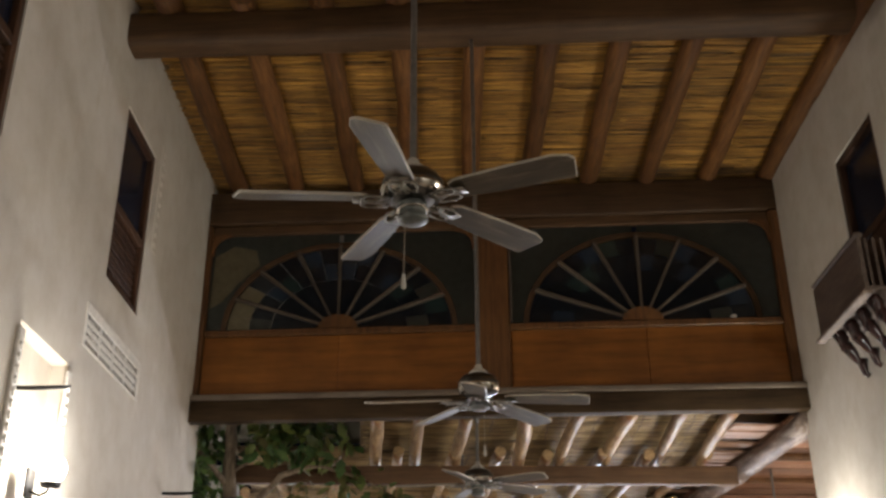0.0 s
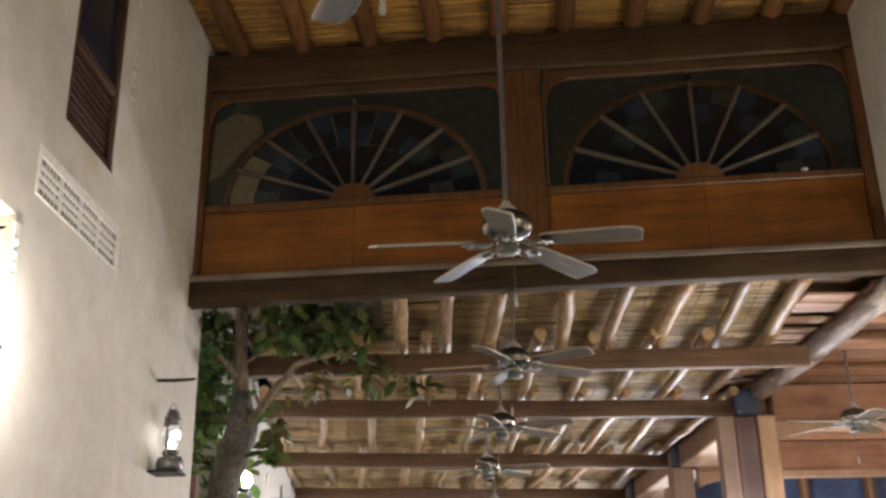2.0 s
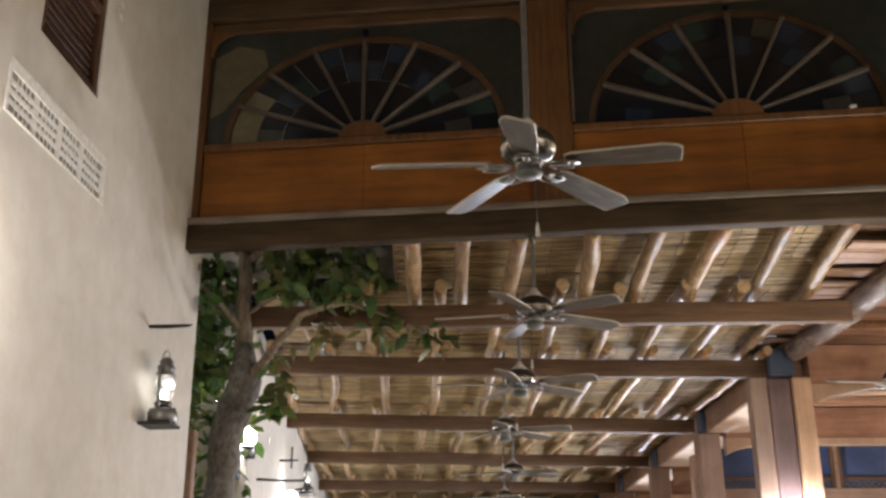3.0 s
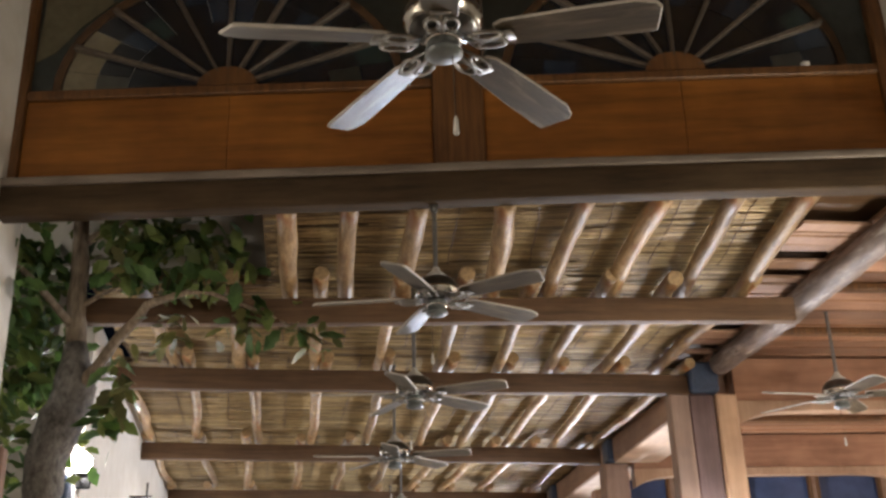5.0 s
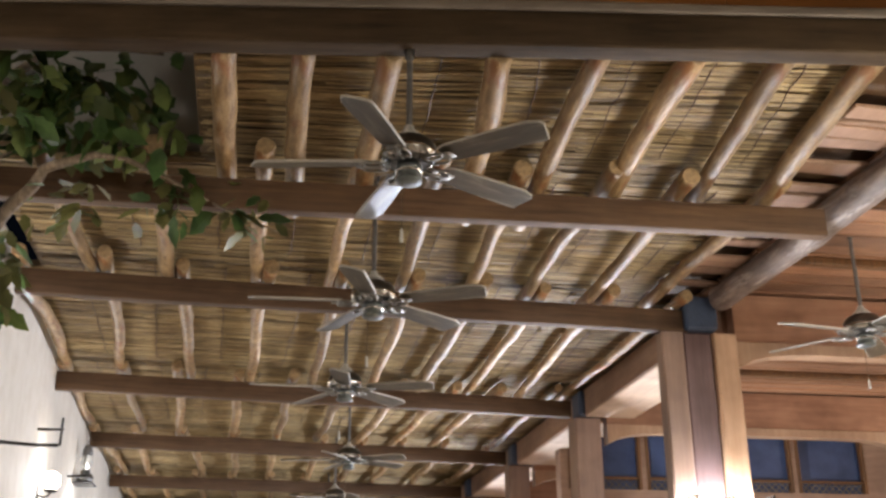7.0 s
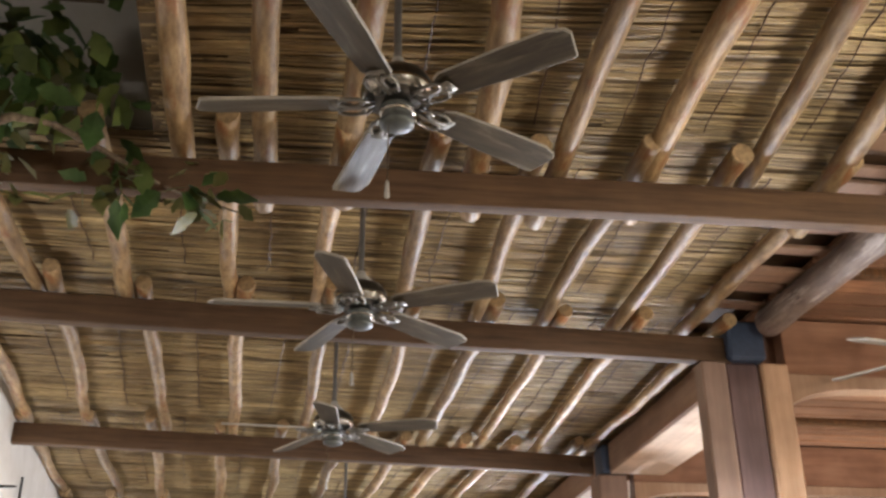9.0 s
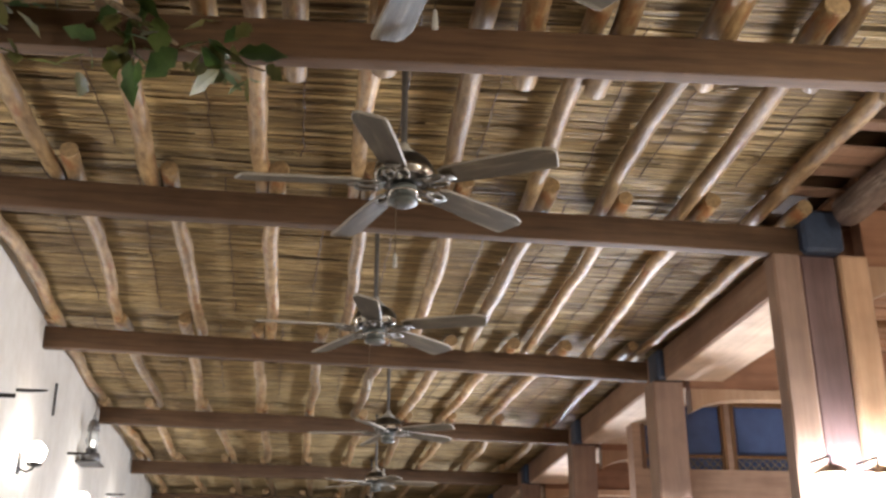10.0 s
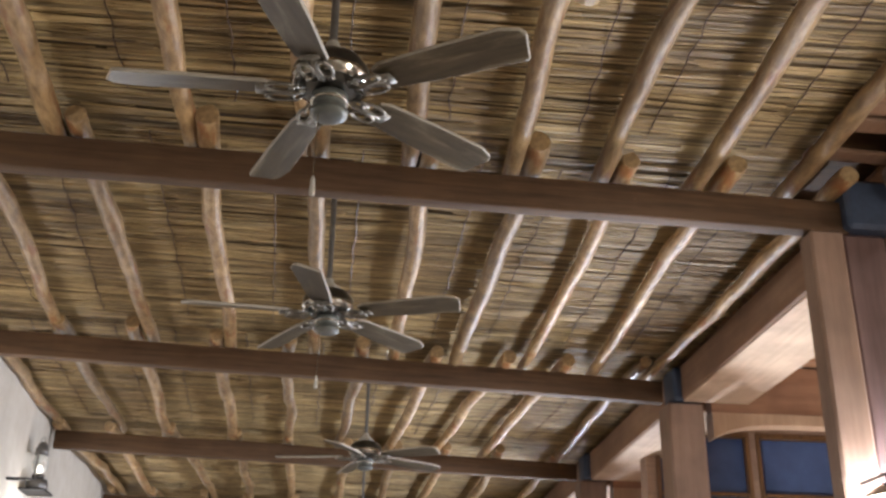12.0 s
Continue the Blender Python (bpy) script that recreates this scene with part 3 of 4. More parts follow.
for k in range(1, 4):
    z = GZ0 + (GZ1 - GZ0) * k / 4
    part("rail", box(-0.004, GA, z - 0.014, 0.003, GB, z + 0.014, c=0.002), GYPSUM, vent)
bar = finish("bar", box(-0.004, -0.009, GZ0, 0.001, 0.009, GZ1, c=0.002), GYPSUM)
pier = finish("pier", box(-0.004, -0.030, GZ0, 0.002, 0.030, GZ1, c=0.002), GYPSUM)
WIDE = (GB - GA) / 4
for g in range(4):
    if g:
        part("pier", pier, GYPSUM, vent, at=pose(0, GA + WIDE * g, 0))
    for k in range(1, 5):
        part("bar", bar, GYPSUM, vent, at=pose(0, GA + WIDE * g + 0.03 + (WIDE - 0.06) * k / 5, 0))

# carved plaster strip beside the shutter
strip = thing("carved_strip", ML, "pale plaster strip with small carved bosses beside the shutter", "trim")
part("strip", box(0.0, 8.36, 4.80, 0.008, 8.47, 5.68, c=0.004), PLASTER, strip)
boss = finish("boss", lathe(bmesh.new(), [(0.026, 0), (0.024, 0.008), (0.010, 0.014), (0.0005, 0.015)], 10), PLASTER)
for k in range(10):
    part("boss", boss, PLASTER, strip, at=pose(0.006, 8.415, 4.86 + 0.085 * k, 0, 90, 0))


def wall_niche(m, u0, u1, z0, z1):
    """A shallow recess drawn by raised carved borders, with a shelf bar and a lit lamp."""
    ob = thing("wall_niche", m, "plaster niche panel with carved border strips", "niche", "hall niches")
    part("left_border", box(0, u0 - 0.03, z0, 0.018, u0 + 0.045, z1 - 0.04, c=0.006), GYPSUM, ob)
    part("right_border", box(0, u1 - 0.045, z0, 0.018, u1 + 0.03, z1 - 0.04, c=0.006), GYPSUM, ob)
    part("back_panel", box(-0.16, u0 + 0.001, z0 + 0.001, -0.10, u1 - 0.001, z1 - 0.001, c=0.002), PLASTER, ob)
    boss2 = finish("boss", box(-0.009, -0.020, -0.020, 0.009, 0.020, 0.020, c=0.008), GYPSUM)
    for k in range(18):
        for u in (u0 + 0.008, u1 - 0.008):
            part("boss", boss2, GYPSUM, ob, at=pose(0.018, u, z0 + 0.04 + k * (z1 - z0 - 0.12) / 18, 45, 0, 0))
    return ob


def wall_sconce(m):
    ob = thing("wall_sconce", m, "lit glass globe sconce on a dark iron bracket", "lamp", "wall sconces")
    part("back_plate", box(-0.01, -0.05, -0.14, 0.012, 0.05, 0.02, c=0.008), IRON, ob)
    part("arm", tube(bmesh.new(), [(0.01, 0, -0.10), (0.06, 0, -0.12), (0.10, 0, -0.10), (0.11, 0, -0.075)], 0.008), IRON, ob)
    part("holder", lathe(bmesh.new(), [(0.012, -0.085), (0.05, -0.075), (0.055, -0.055), (0.04, -0.05)], 16, (0.11, 0, 0)), IRON, ob)
    g = part("globe", lathe(bmesh.new(), [(0.03, -0.052), (0.062, -0.02), (0.072, 0.02), (0.06, 0.06), (0.035, 0.085), (0.004, 0.095)], 20, (0.11, 0, 0)), BULB, ob, "glowing warm white glass globe", True)
    g.visible_shadow = False
    return ob


wall_niche(ML, *NICHE)
wall_niche(ML, 2.1, 2.84, 2.30, 3.50)
wall_sconce(ML @ pose(-0.01, 6.86, 2.82))
wall_sconce(ML @ pose(-0.01, 2.6, 2.82))
for u, z in ((8.9, 2.60), (4.6, 2.88), (1.0, 2.88)):
    wall_sconce(MR @ pose(0.0, u, z, 0, 0, 180))


def iron_hook(m, reach=0.26):
    ob = part("iron_hook", tube(bmesh.new(), [(0, 0, 0), (reach * 0.45, 0, -0.003), (reach, 0, 0.0), (reach + 0.03, 0, 0.004)], [0.012, 0.014, 0.010, 0.004], 8), IRON, None, "", True, m)
    return tagged(ob, "dark iron spike hook driven into the plaster", "hook", "wall hooks")


def hurricane_lantern(m):
    ob = thing("hurricane_lantern", m, "grey metal hurricane lantern with a lit glass chimney", "lantern")
    part("tank", lathe(bmesh.new(), [(0.075, 0), (0.088, 0.01), (0.09, 0.06), (0.078, 0.085), (0.03, 0.092)], 24), ROD, ob, "grey fuel tank", True)
    part("burner", lathe(bmesh.new(), [(0.03, 0.09), (0.05, 0.10), (0.055, 0.125), (0.035, 0.14)], 20), PEWTER, ob, "", True)
    ch = part("chimney", lathe(bmesh.new(), [(0.035, 0.14), (0.06, 0.18), (0.066, 0.215), (0.055, 0.265), (0.04, 0.295)], 24), CLEAR_GLASS, ob, "clear glass chimney", True)
    ch.visible_shadow = False
    fl = part("flame", lathe(bmesh.new(), [(0.005, 0.145), (0.016, 0.160), (0.020, 0.182), (0.014, 0.205), (0.002, 0.215)], 14), FLAME, ob, "white glowing bulb", True)
    fl.visible_shadow = False
    part("hood", lathe(bmesh.new(), [(0.062, 0.295), (0.05, 0.33), (0.058, 0.345), (0.038, 0.365), (0.045, 0.38), (0.02, 0.405), (0.004, 0.41)], 24), ROD, ob, "", True)
    for s in (-1, 1):
        part("side_tube", tube(bmesh.new(), [(0, s * 0.07, 0.07), (0, s * 0.10, 0.12), (0, s * 0.10, 0.27), (0, s * 0.06, 0.33)], 0.009), ROD, ob)
    part("guard_wire", tube(bmesh.new(), [(0.06 * math.cos(a), 0.06 * math.sin(a), 0.215) for a in [radians(15 * k) for k in range(25)]], 0.003, 6), ROD, ob)
    part("bail", tube(bmesh.new(), [(0, -0.10 * math.cos(radians(a)), 0.30 + 0.15 * math.sin(radians(a))) for a in range(0, 181, 15)], 0.0035, 6), ROD, ob)
    part("fuel_cap", lathe(bmesh.new(), [(0.016, 0), (0.016, 0.018), (0.002, 0.02)], 12, (0.055, 0.03, 0.08)), PEWTER, ob)
    return ob


hurricane_lantern(ML @ pose(0.115, 9.40, 2.635))
part("lantern_shelf", box(0, 9.30, 2.615, 0.20, 9.50, 2.634, c=0.004), IRON, None, "", False, ML)
tagged(bpy.data.objects["lantern_shelf"], "small dark iron shelf under the lantern", "shelf")
iron_hook(ML @ pose(0, 9.36, 3.235), 0.24)
iron_hook(ML @ pose(-0.10, 6.60, 3.20), 0.30)

# ---- hall: right wall balcony ----
bal = thing("window_balcony", MR, "small dark wooden balcony box on turned brackets", "balcony")
B0, B1, BZ0, BZ1, BD = 7.15, 8.05, 4.10, 4.47, -0.28
part("front_board", box(BD, B0, BZ0, BD + 0.03, B1, BZ1, c=0.006), BALCONY_WOOD, bal)
part("floor_board", box(BD + 0.03, B0, BZ0, 0, B1, BZ0 + 0.03, c=0.004), BALCONY_WOOD, bal)
part("edge_strip", box(BD - 0.025, B0 - 0.02, BZ0 - 0.03, BD + 0.04, B1 + 0.03, BZ0 - 0.002, c=0.006), LOG, bal, "pale worn edge strip")
part("top_rail", box(BD - 0.01, B0, BZ1 + 0.002, BD + 0.05, B1, BZ1 + 0.04, c=0.01), BALCONY_WOOD, bal)
for k in range(5):
    x = BD + 0.05 + k * 0.052
    part("bar", box(x, B0 + 0.01, BZ0 + 0.03, x + 0.02, B0 + 0.03, BZ1, c=0.004), BALCONY_WOOD, bal)
part("end_board", box(BD + 0.03, B1 - 0.03, BZ0 + 0.03, 0, B1, BZ1, c=0.004), BALCONY_WOOD, bal)
for k in range(4):
    u = B0 + 0.12 + k * 0.22
    pts, rad = [], []
    for i in range(15):
        f = i / 14
        pts.append((BD + 0.06 + 0.20 * f + 0.02 * math.sin(f * 12), u, BZ0 - 0.03 - 0.26 * f + 0.035 * math.sin(f * 18)))
        rad.append(0.042 * (1 - 0.35 * f) * (1 + 0.28 * math.sin(f * 18)))
    part("bracket", tube(bmesh.new(), pts, rad, 12), TURNED_WOOD, bal, "dark glossy twisted bracket", True)


# ---- ceiling fans ----
def rounded_blade():
    """A blade along x from its iron to a clipped end, pitched, 9 mm thick."""
    outline = [(0.17, -0.040), (0.20, -0.056), (0.42, -0.066), (0.60, -0.070), (0.655, -0.052), (0.668, -0.030), (0.640, 0.064), (0.625, 0.070), (0.42, 0.066), (0.20, 0.054), (0.17, 0.040)]
    inner = [(0.42 + (x - 0.42) * 0.985, y * 0.955) for x, y in outline]
    bm = rings(bmesh.new(), [[(x, y, z) for x, y in o] for o, z in ((inner, -0.006), (outline, -0.0035), (outline, 0.0035), (inner, 0.006))])
    bmesh.ops.recalc_face_normals(bm, faces=bm.faces)
    for f in bm.faces:
        f.material_index = 0 if abs(f.normal.z) > 0.95 else 1
    me = finish("blade", bm, BLADE)
    me.materials.append(BLADE_EDGE)
    return me


def scroll_iron():
    bm = bmesh.new()
    tube(bm, [(0.07, 0, 0.0), (0.10, 0, -0.014), (0.14, 0, -0.012), (0.20, 0, -0.006)], 0.009, 8)
    for s in (-1, 1):
        ring = [(0.150 + 0.042 * math.cos(a), s * (0.028 + 0.021 * math.sin(a)), -0.014) for a in [2 * math.pi * k / 16 for k in range(17)]]
        tube(bm, ring, 0.0065, 7)
        tube(bm, [(0.075, s * 0.02, -0.004), (0.10, s * 0.04, -0.016), (0.125, s * 0.035, -0.02)], 0.006, 7)
    rbox(bm, 0.185, -0.030, -0.011, 0.225, 0.030, -0.0060, c=0.002)
    bmesh.ops.recalc_face_normals(bm, faces=bm.faces)
    return finish("blade_iron", bm, SCROLL, True)


BLADE_MESH, IRON_MESH = rounded_blade(), scroll_iron()
HOUSING = finish("motor_housing", lathe(bmesh.new(), [(0.02, 0.098), (0.058, 0.094), (0.096, 0.076), (0.117, 0.046), (0.121, 0.015), (0.110, -0.012), (0.080, -0.03), (0.045, -0.036)], 32), PEWTER, True)
TRIM = finish("trim_ring", lathe(bmesh.new(), [(0.108, -0.016), (0.116, -0.012), (0.116, -0.002), (0.123, 0.004), (0.123, 0.018), (0.117, 0.024)], 32), CHROME, True)
CAP = finish("housing_cap", lathe(bmesh.new(), [(0.060, 0.094), (0.056, 0.104), (0.040, 0.118), (0.024, 0.132), (0.020, 0.150), (0.012, 0.154)], 24), DUST, True)
SWITCH = finish("switch_housing", lathe(bmesh.new(), [(0.044, -0.036), (0.055, -0.042), (0.056, -0.062), (0.050, -0.066), (0.050, -0.094), (0.058, -0.098), (0.058, -0.110), (0.044, -0.118), (0.030, -0.122), (0.004, -0.124)], 24), SWITCH_GREY, True)
COLLAR = finish("switch_collar", lathe(bmesh.new(), [(0.050, -0.072), (0.059, -0.069), (0.059, -0.064), (0.050, -0.061)], 24), CHROME, True)


def ceiling_fan(at, top, turn, label="five-blade ceiling fan with dark weathered blades and scrolled irons", chain=0.24, lean=2.0, drop=0.01, droop=1.5, side=-1):
    x, y, z = at
    fan = thing("ceiling_fan", pose(x, y, z), label, "fan", "ceiling fans")
    motor = part("motor_housing", HOUSING, PEWTER, fan)
    part("trim_ring", TRIM, CHROME, motor, "bright metal ring")
    part("housing_cap", CAP, DUST, motor, "dusty pale cap")
    switch = part("switch_housing", SWITCH, PEWTER, fan)
    part("switch_collar", COLLAR, CHROME, switch, "bright metal collar")
    part("down_rod", tube(bmesh.new(), [(0, 0, 0.148), (0, 0, top - z - 0.02)], 0.013, 12), ROD, fan)
    part("canopy", lathe(bmesh.new(), [(0.014, top - z - 0.05), (0.020, top - z - 0.04), (0.024, top - z - 0.01), (0.024, top - z)], 20), PEWTER, fan, "", True)
    for k in range(5):
        m = pose(0, 0, -0.012 - drop, lean, 0, 0) @ pose(0, 0, 0, 0, 0, turn + 72 * k) @ pose(0, 0, 0, 0, droop, 0)
        iron = part("blade_iron", IRON_MESH, PEWTER, fan, at=m)
        part("blade", BLADE_MESH, BLADE, iron, at=pose(0, 0, 0.004, -13, 0, 0))
    pull = part("pull_chain", tube(bmesh.new(), [(0.03 * side, -0.02, -0.10), (0.032 * side, -0.022, -0.10 - chain)], 0.0022, 6), CHROME, fan)
    part("chain_pull", lathe(bmesh.new(), [(0.002, 0.01), (0.006, 0.0), (0.008, -0.03), (0.009, -0.05), (0.002, -0.055)], 10, (0.032 * side, -0.022, -0.10 - chain)), DUST, pull)
    return fan


ceiling_fan((0.09, 4.72, 3.40), 6.18, 182, lean=3.5, drop=0.005)
ceiling_fan((0.58, 7.08, 3.38), 6.18, 189, lean=5.5, drop=0.045, droop=4.5, side=0.8)
for at, turn in (((0.835, 9.63, 3.42), 172), ((0.84, 11.06, 3.265), 182), ((0.84, 12.95, 3.23), 190), ((1.13, 16.05, 3.25), 175), ((1.2, 18.9, 3.25), 215), ((1.3, 21.8, 3.25), 185)):
    ceiling_fan(at, 4.0 if at[1] > 10 else 3.945, turn)
ceiling_fan((4.0, 11.5, 3.36), 4.02, 195, "five-blade ceiling fan below the plank ceiling")

# ---- gallery: beams, poles, reeds ----
BEAMS = [(10.83, -0.03), (12.52, 0.05), (15.40, 0.105), (18.28, 0.125), (21.45, 0.10), (24.5, 0.10), (27.5, 0.10)]
BEAM_Z, BEAM_H = 3.655, 0.165
for n, (c, k) in enumerate(BEAMS):
    left = (-1.30, -1.35, -1.56, -1.66, -1.83, -1.98, -2.1)[n]
    right = 3.33 if n else 3.38
    ang = math.degrees(math.atan(k))
    ob = part("gallery_beam", timber((right - left) / math.cos(math.atan(k)), 0.085, BEAM_H, 20 + n, 0.09, 0.004), GALLERY_BEAM, None, "", True, pose(left, c + k * left + 0.042, BEAM_Z, 0, 0, ang))
    tagged(ob, "reddish-brown squared timber beam carrying pale poles", "beam", "gallery beams")

POLE_Z = BEAM_Z + BEAM_H + 0.060


def beam_y(n, x):
    return BEAMS[n][0] + BEAMS[n][1] * x if n >= 0 else 9.85 - 0.126 * x


BAYS = [
    ((0.02, 0.0), (0.38, 0.0), (0.755, 0.0), (1.25, 0.085), (1.70, 0.01), (2.12, 0.03), (2.54, 0.07), (2.96, 0.06)),
    ((-0.93, 0.02), (-0.36, -0.03), (0.21, -0.02), (0.71, -0.01), (1.15, 0.02), (1.59, 0.05), (2.08, 0.02), (2.53, 0.02), (3.05, 0.0)),
    ((-1.33, -0.05), (-0.80, -0.08), (-0.30, -0.04), (0.27, -0.05), (0.76, -0.01), (1.27, 0.0), (1.76, 0.0), (2.23, 0.01), (2.71, 0.03), (3.27, 0.01)),
    ((-1.52, -0.04), (-0.99, -0.04), (-0.51, -0.06), (0.03, -0.04), (0.53, -0.03), (1.06, -0.04), (1.60, -0.06), (2.13, -0.08), (2.58, -0.07), (3.15, -0.01)),
]
for n in range(7):
    if n < 4:
        row = BAYS[n]
    else:
        rnd = random.Random(70 + n)
        row = [(-1.66 - 0.06 * (n - 4) + 0.53 * i + rnd.uniform(-0.05, 0.05), rnd.uniform(-0.05, 0.03)) for i in range(10)]
    rnd = random.Random(40 + n)
    for i, (x, slope) in enumerate(row):
        ya, yb = beam_y(n - 1, x), beam_y(n, x)
        y0 = ya - (0.05 if n == 0 else rnd.uniform(0.18, 0.28) if n == 1 else rnd.uniform(0.08, 0.25) if n == 2 else rnd.uniform(0.06, 0.16))
        y1 = yb + (rnd.uniform(0.38, 0.50) if n == 0 else rnd.uniform(0.16, 0.34))
        r0 = rnd.uniform(0.054, 0.064) if n == 0 else rnd.uniform(0.048, 0.056) if n == 1 else rnd.uniform(0.045, 0.054)
        ang = -math.degrees(math.atan(slope))
        flip = rnd.random() < 0.5
        lift = 0.115 if n == 0 else 0.0
        dip = -math.degrees(math.atan(lift / (yb - y0)))
        bm = crooked_pole(y1 - y0, r0, r0 * rnd.uniform(0.75, 0.92), 100 + n * 20 + i, 0.016 if n < 2 else 0.023)
        for f in bm.faces:
            f.material_index = 1 if len(f.verts) > 4 else 0
        me = finish("ceiling_pole", bm, POLE, True)
        me.materials.append(END_GRAIN)
        for p in me.polygons:
            if abs(p.normal.y) > 0.6:
                p.use_smooth = False
        ob = part("ceiling_pole", me, POLE, None, "", True, pose(x - slope * (ya - y0), y0, POLE_Z + lift + rnd.uniform(-0.004, 0.006), dip, 0, ang))
        tagged(ob, "pale peeled crooked pole under reed matting", "pole", "gallery ceiling poles")

REED_Z = POLE_Z + 0.105
for name, x0, x1, y0, y1, seed, k0, k1 in (("ceiling_gallery_1", -0.13, 3.08, 9.87, 10.99, 11, -0.126, -0.03), ("ceiling_gallery_2", -1.30, 3.08, 10.98, 13.0, 12, -0.03, 0.05), ("ceiling_gallery_3", -1.75, 3.5, 12.98, 18.6, 13, 0.05, 0.11), ("ceiling_gallery_4", -2.3, 3.5, 18.58, 29.0, 14, 0.11, 0.11)):
    structure(name, reed_mat(x0, x1, y0, y1, REED_Z, seed, k0, k1, 0.105 if seed == 11 else 0.0), REED, None, "straw reed matting laid across pale poles")
    up = 0.105 if seed == 11 else 0.0
    bm = rings(bmesh.new(), [[(x0, y0 + k0 * x0, z + up), (x1, y0 + k0 * x1, z + up), (x1, y1 + k1 * x1, z), (x0, y1 + k1 * x0, z)] for z in (REED_Z + 0.018, REED_Z + 0.05)])
    bmesh.ops.recalc_face_normals(bm, faces=bm.faces)
    structure(name + "_backing", bm, MUD, None, "brown mud backing above the reed matting")

# cords that stitch the mats
rnd = random.Random(90)
for n in range(4):
    row = BAYS[n]
    for i in range(len(row) - 1):
        x = (row[i][0] + row[i + 1][0]) / 2 + rnd.uniform(-0.07, 0.07)
        if n == 0 and i < 2:
            continue
        ya, yb = beam_y(n - 1, x) + 0.15, beam_y(n, x) - 0.1
        m = int((yb - ya) / 0.06)
        lift = 0.105 if n == 0 else 0.0
        pts = [(x + 0.02 * noise.noise((x * 9, k * 0.45, 1)) + row[i][1] * (k * 0.06), ya + k * 0.06, REED_Z - 0.020 + lift * (1 - k / m) + 0.004 * noise.noise((k * 0.9, x, 4))) for k in range(m)]
        ob = part("binding_cord", tube(bmesh.new(), pts, [0.0028 + 0.0022 * abs(noise.noise((k * 0.7, x * 3, 2))) for k in range(m)], 5), SHUTTER_WOOD)
        tagged(ob, "thin dark cord stitching the reed matting", "cord", "binding cords")

# ---- gallery: right side ----
ob = part("side_log", crooked_pole(3.15, 0.098, 0.094, 77, 0.012, 16), LOG, None, "", True, pose(3.53, 9.35, 3.865))
tagged(ob, "thick grey weathered round log on the side posts", "log")
for n, y in enumerate(COLUMN_Y):
    dx = 0.0 if n == 0 else 0.10
    col = thing("gallery_column", pose(0, y, 0), "clustered wooden column of pale, dark and orange posts" if n == 0 else "square brown wooden column with a blue-grey cap block", "column", "gallery columns")
    if n == 0:
        part("inner_post", box(3.115, -0.06, 0, 3.285, 0.07, 3.653, c=0.012), COLUMN_WOOD, col)
        part("core_post", box(3.287, -0.03, 0, 3.518, 0.20, 3.66, c=0.02), PURPLE_POST, col, "dark purple-brown core post")
        part("outer_post", box(3.52, -0.06, 0, 3.70, 0.12, 3.655, c=0.012), TRIM_WOOD, col, "orange-brown outer post")
    else:
        part("shaft", box(3.36, -0.06, 0, 3.63, 0.20, 3.653, c=0.016), COLUMN_WOOD, col)
    part("cap_block", box(3.30 + dx, -0.10, 3.66, 3.55 + dx, 0.16, 3.92, c=0.02), CAP_BLUE, col, "dark blue-grey cap block")
    if n + 1 < len(COLUMN_Y):
        y1 = COLUMN_Y[n + 1]
        ob = thing("side_lintel", pose(0, y, 0), "brown timber lintel with its lamplit underside coloured pale between columns", "lintel", "side lintels")
        part("beam", box(3.46, 0.202, 3.668, 3.98, y1 - y - 0.062, 3.93, c=0.01), LINTEL_WOOD, ob)
        # thin board that carries the lamplit tone of the underside
        part("soffit_board", box(3.475, 0.204, 3.655, 3.98, y1 - y - 0.064, 3.667, c=0.003), LIT_SOFFIT_WOOD, ob, "thin soffit coloured pale beige for lamplight from below")
    # cross lintel to the side aisle, its underside slightly arched
    sec = []
    for i in range(25):
        f = i / 24
        x = 3.70 + 3.2 * f
        zb = 3.515 - 0.12 * abs(2 * f - 1) ** 9
        sec.append([(x, -0.04, 3.595), (x, -0.04, zb), (x, 0.10, zb), (x, 0.10, 3.595)])
    bm = rings(bmesh.new(), sec)
    bmesh.ops.recalc_face_normals(bm, faces=bm.faces)
    ob = thing("aisle_lintel", pose(0, y, 0), "brown fascia over a pale arched trim board", "lintel", "aisle lintels")
    part("trim_board", bm, TRIM_WOOD, ob, "pale orange arched trim")
    part("fascia", box(3.70, -0.03, 3.597, 6.9, 0.09, 3.97, c=0.006), FASCIA_WOOD, ob)

# plank ceiling of the side aisle
bm = bmesh.new()
y, k = 9.0, 0
rnd = random.Random(5)
while y < 28:
    w = rnd.uniform(0.16, 0.24)
    dz = rnd.uniform(-0.006, 0.006)
    rbox(bm, 3.9 if y < 9.55 else 3.51, y, 3.985 + dz, 8.3, y + w - 0.016, 4.01 + dz, c=0.004)
    y += w
bmesh.ops.recalc_face_normals(bm, faces=bm.faces)
structure("ceiling_aisle", bm, PLANK, None, "orange-brown plank ceiling over the side aisle")
structure("ceiling_aisle_backing", box(3.09, 9.6, 4.07, 8.3, 28.2, 4.10), DARK_BEAM, None, "dark deck above the planks")
for y in [9.9 + 1.0 * k for k in range(18)]:
    if min(abs(y - c) for c in COLUMN_Y) < 0.2:
        continue
    ob = part("aisle_joist", timber(4.5, 0.07, 0.06, y, 0.2, 0.004), POST_WOOD, None, "", True, pose(3.68, y, 3.923))
    tagged(ob, "slim dark joist under the plank ceiling", "joist", "aisle joists")

# short boards between the last poles and the side log
rnd = random.Random(15)
y = 9.78
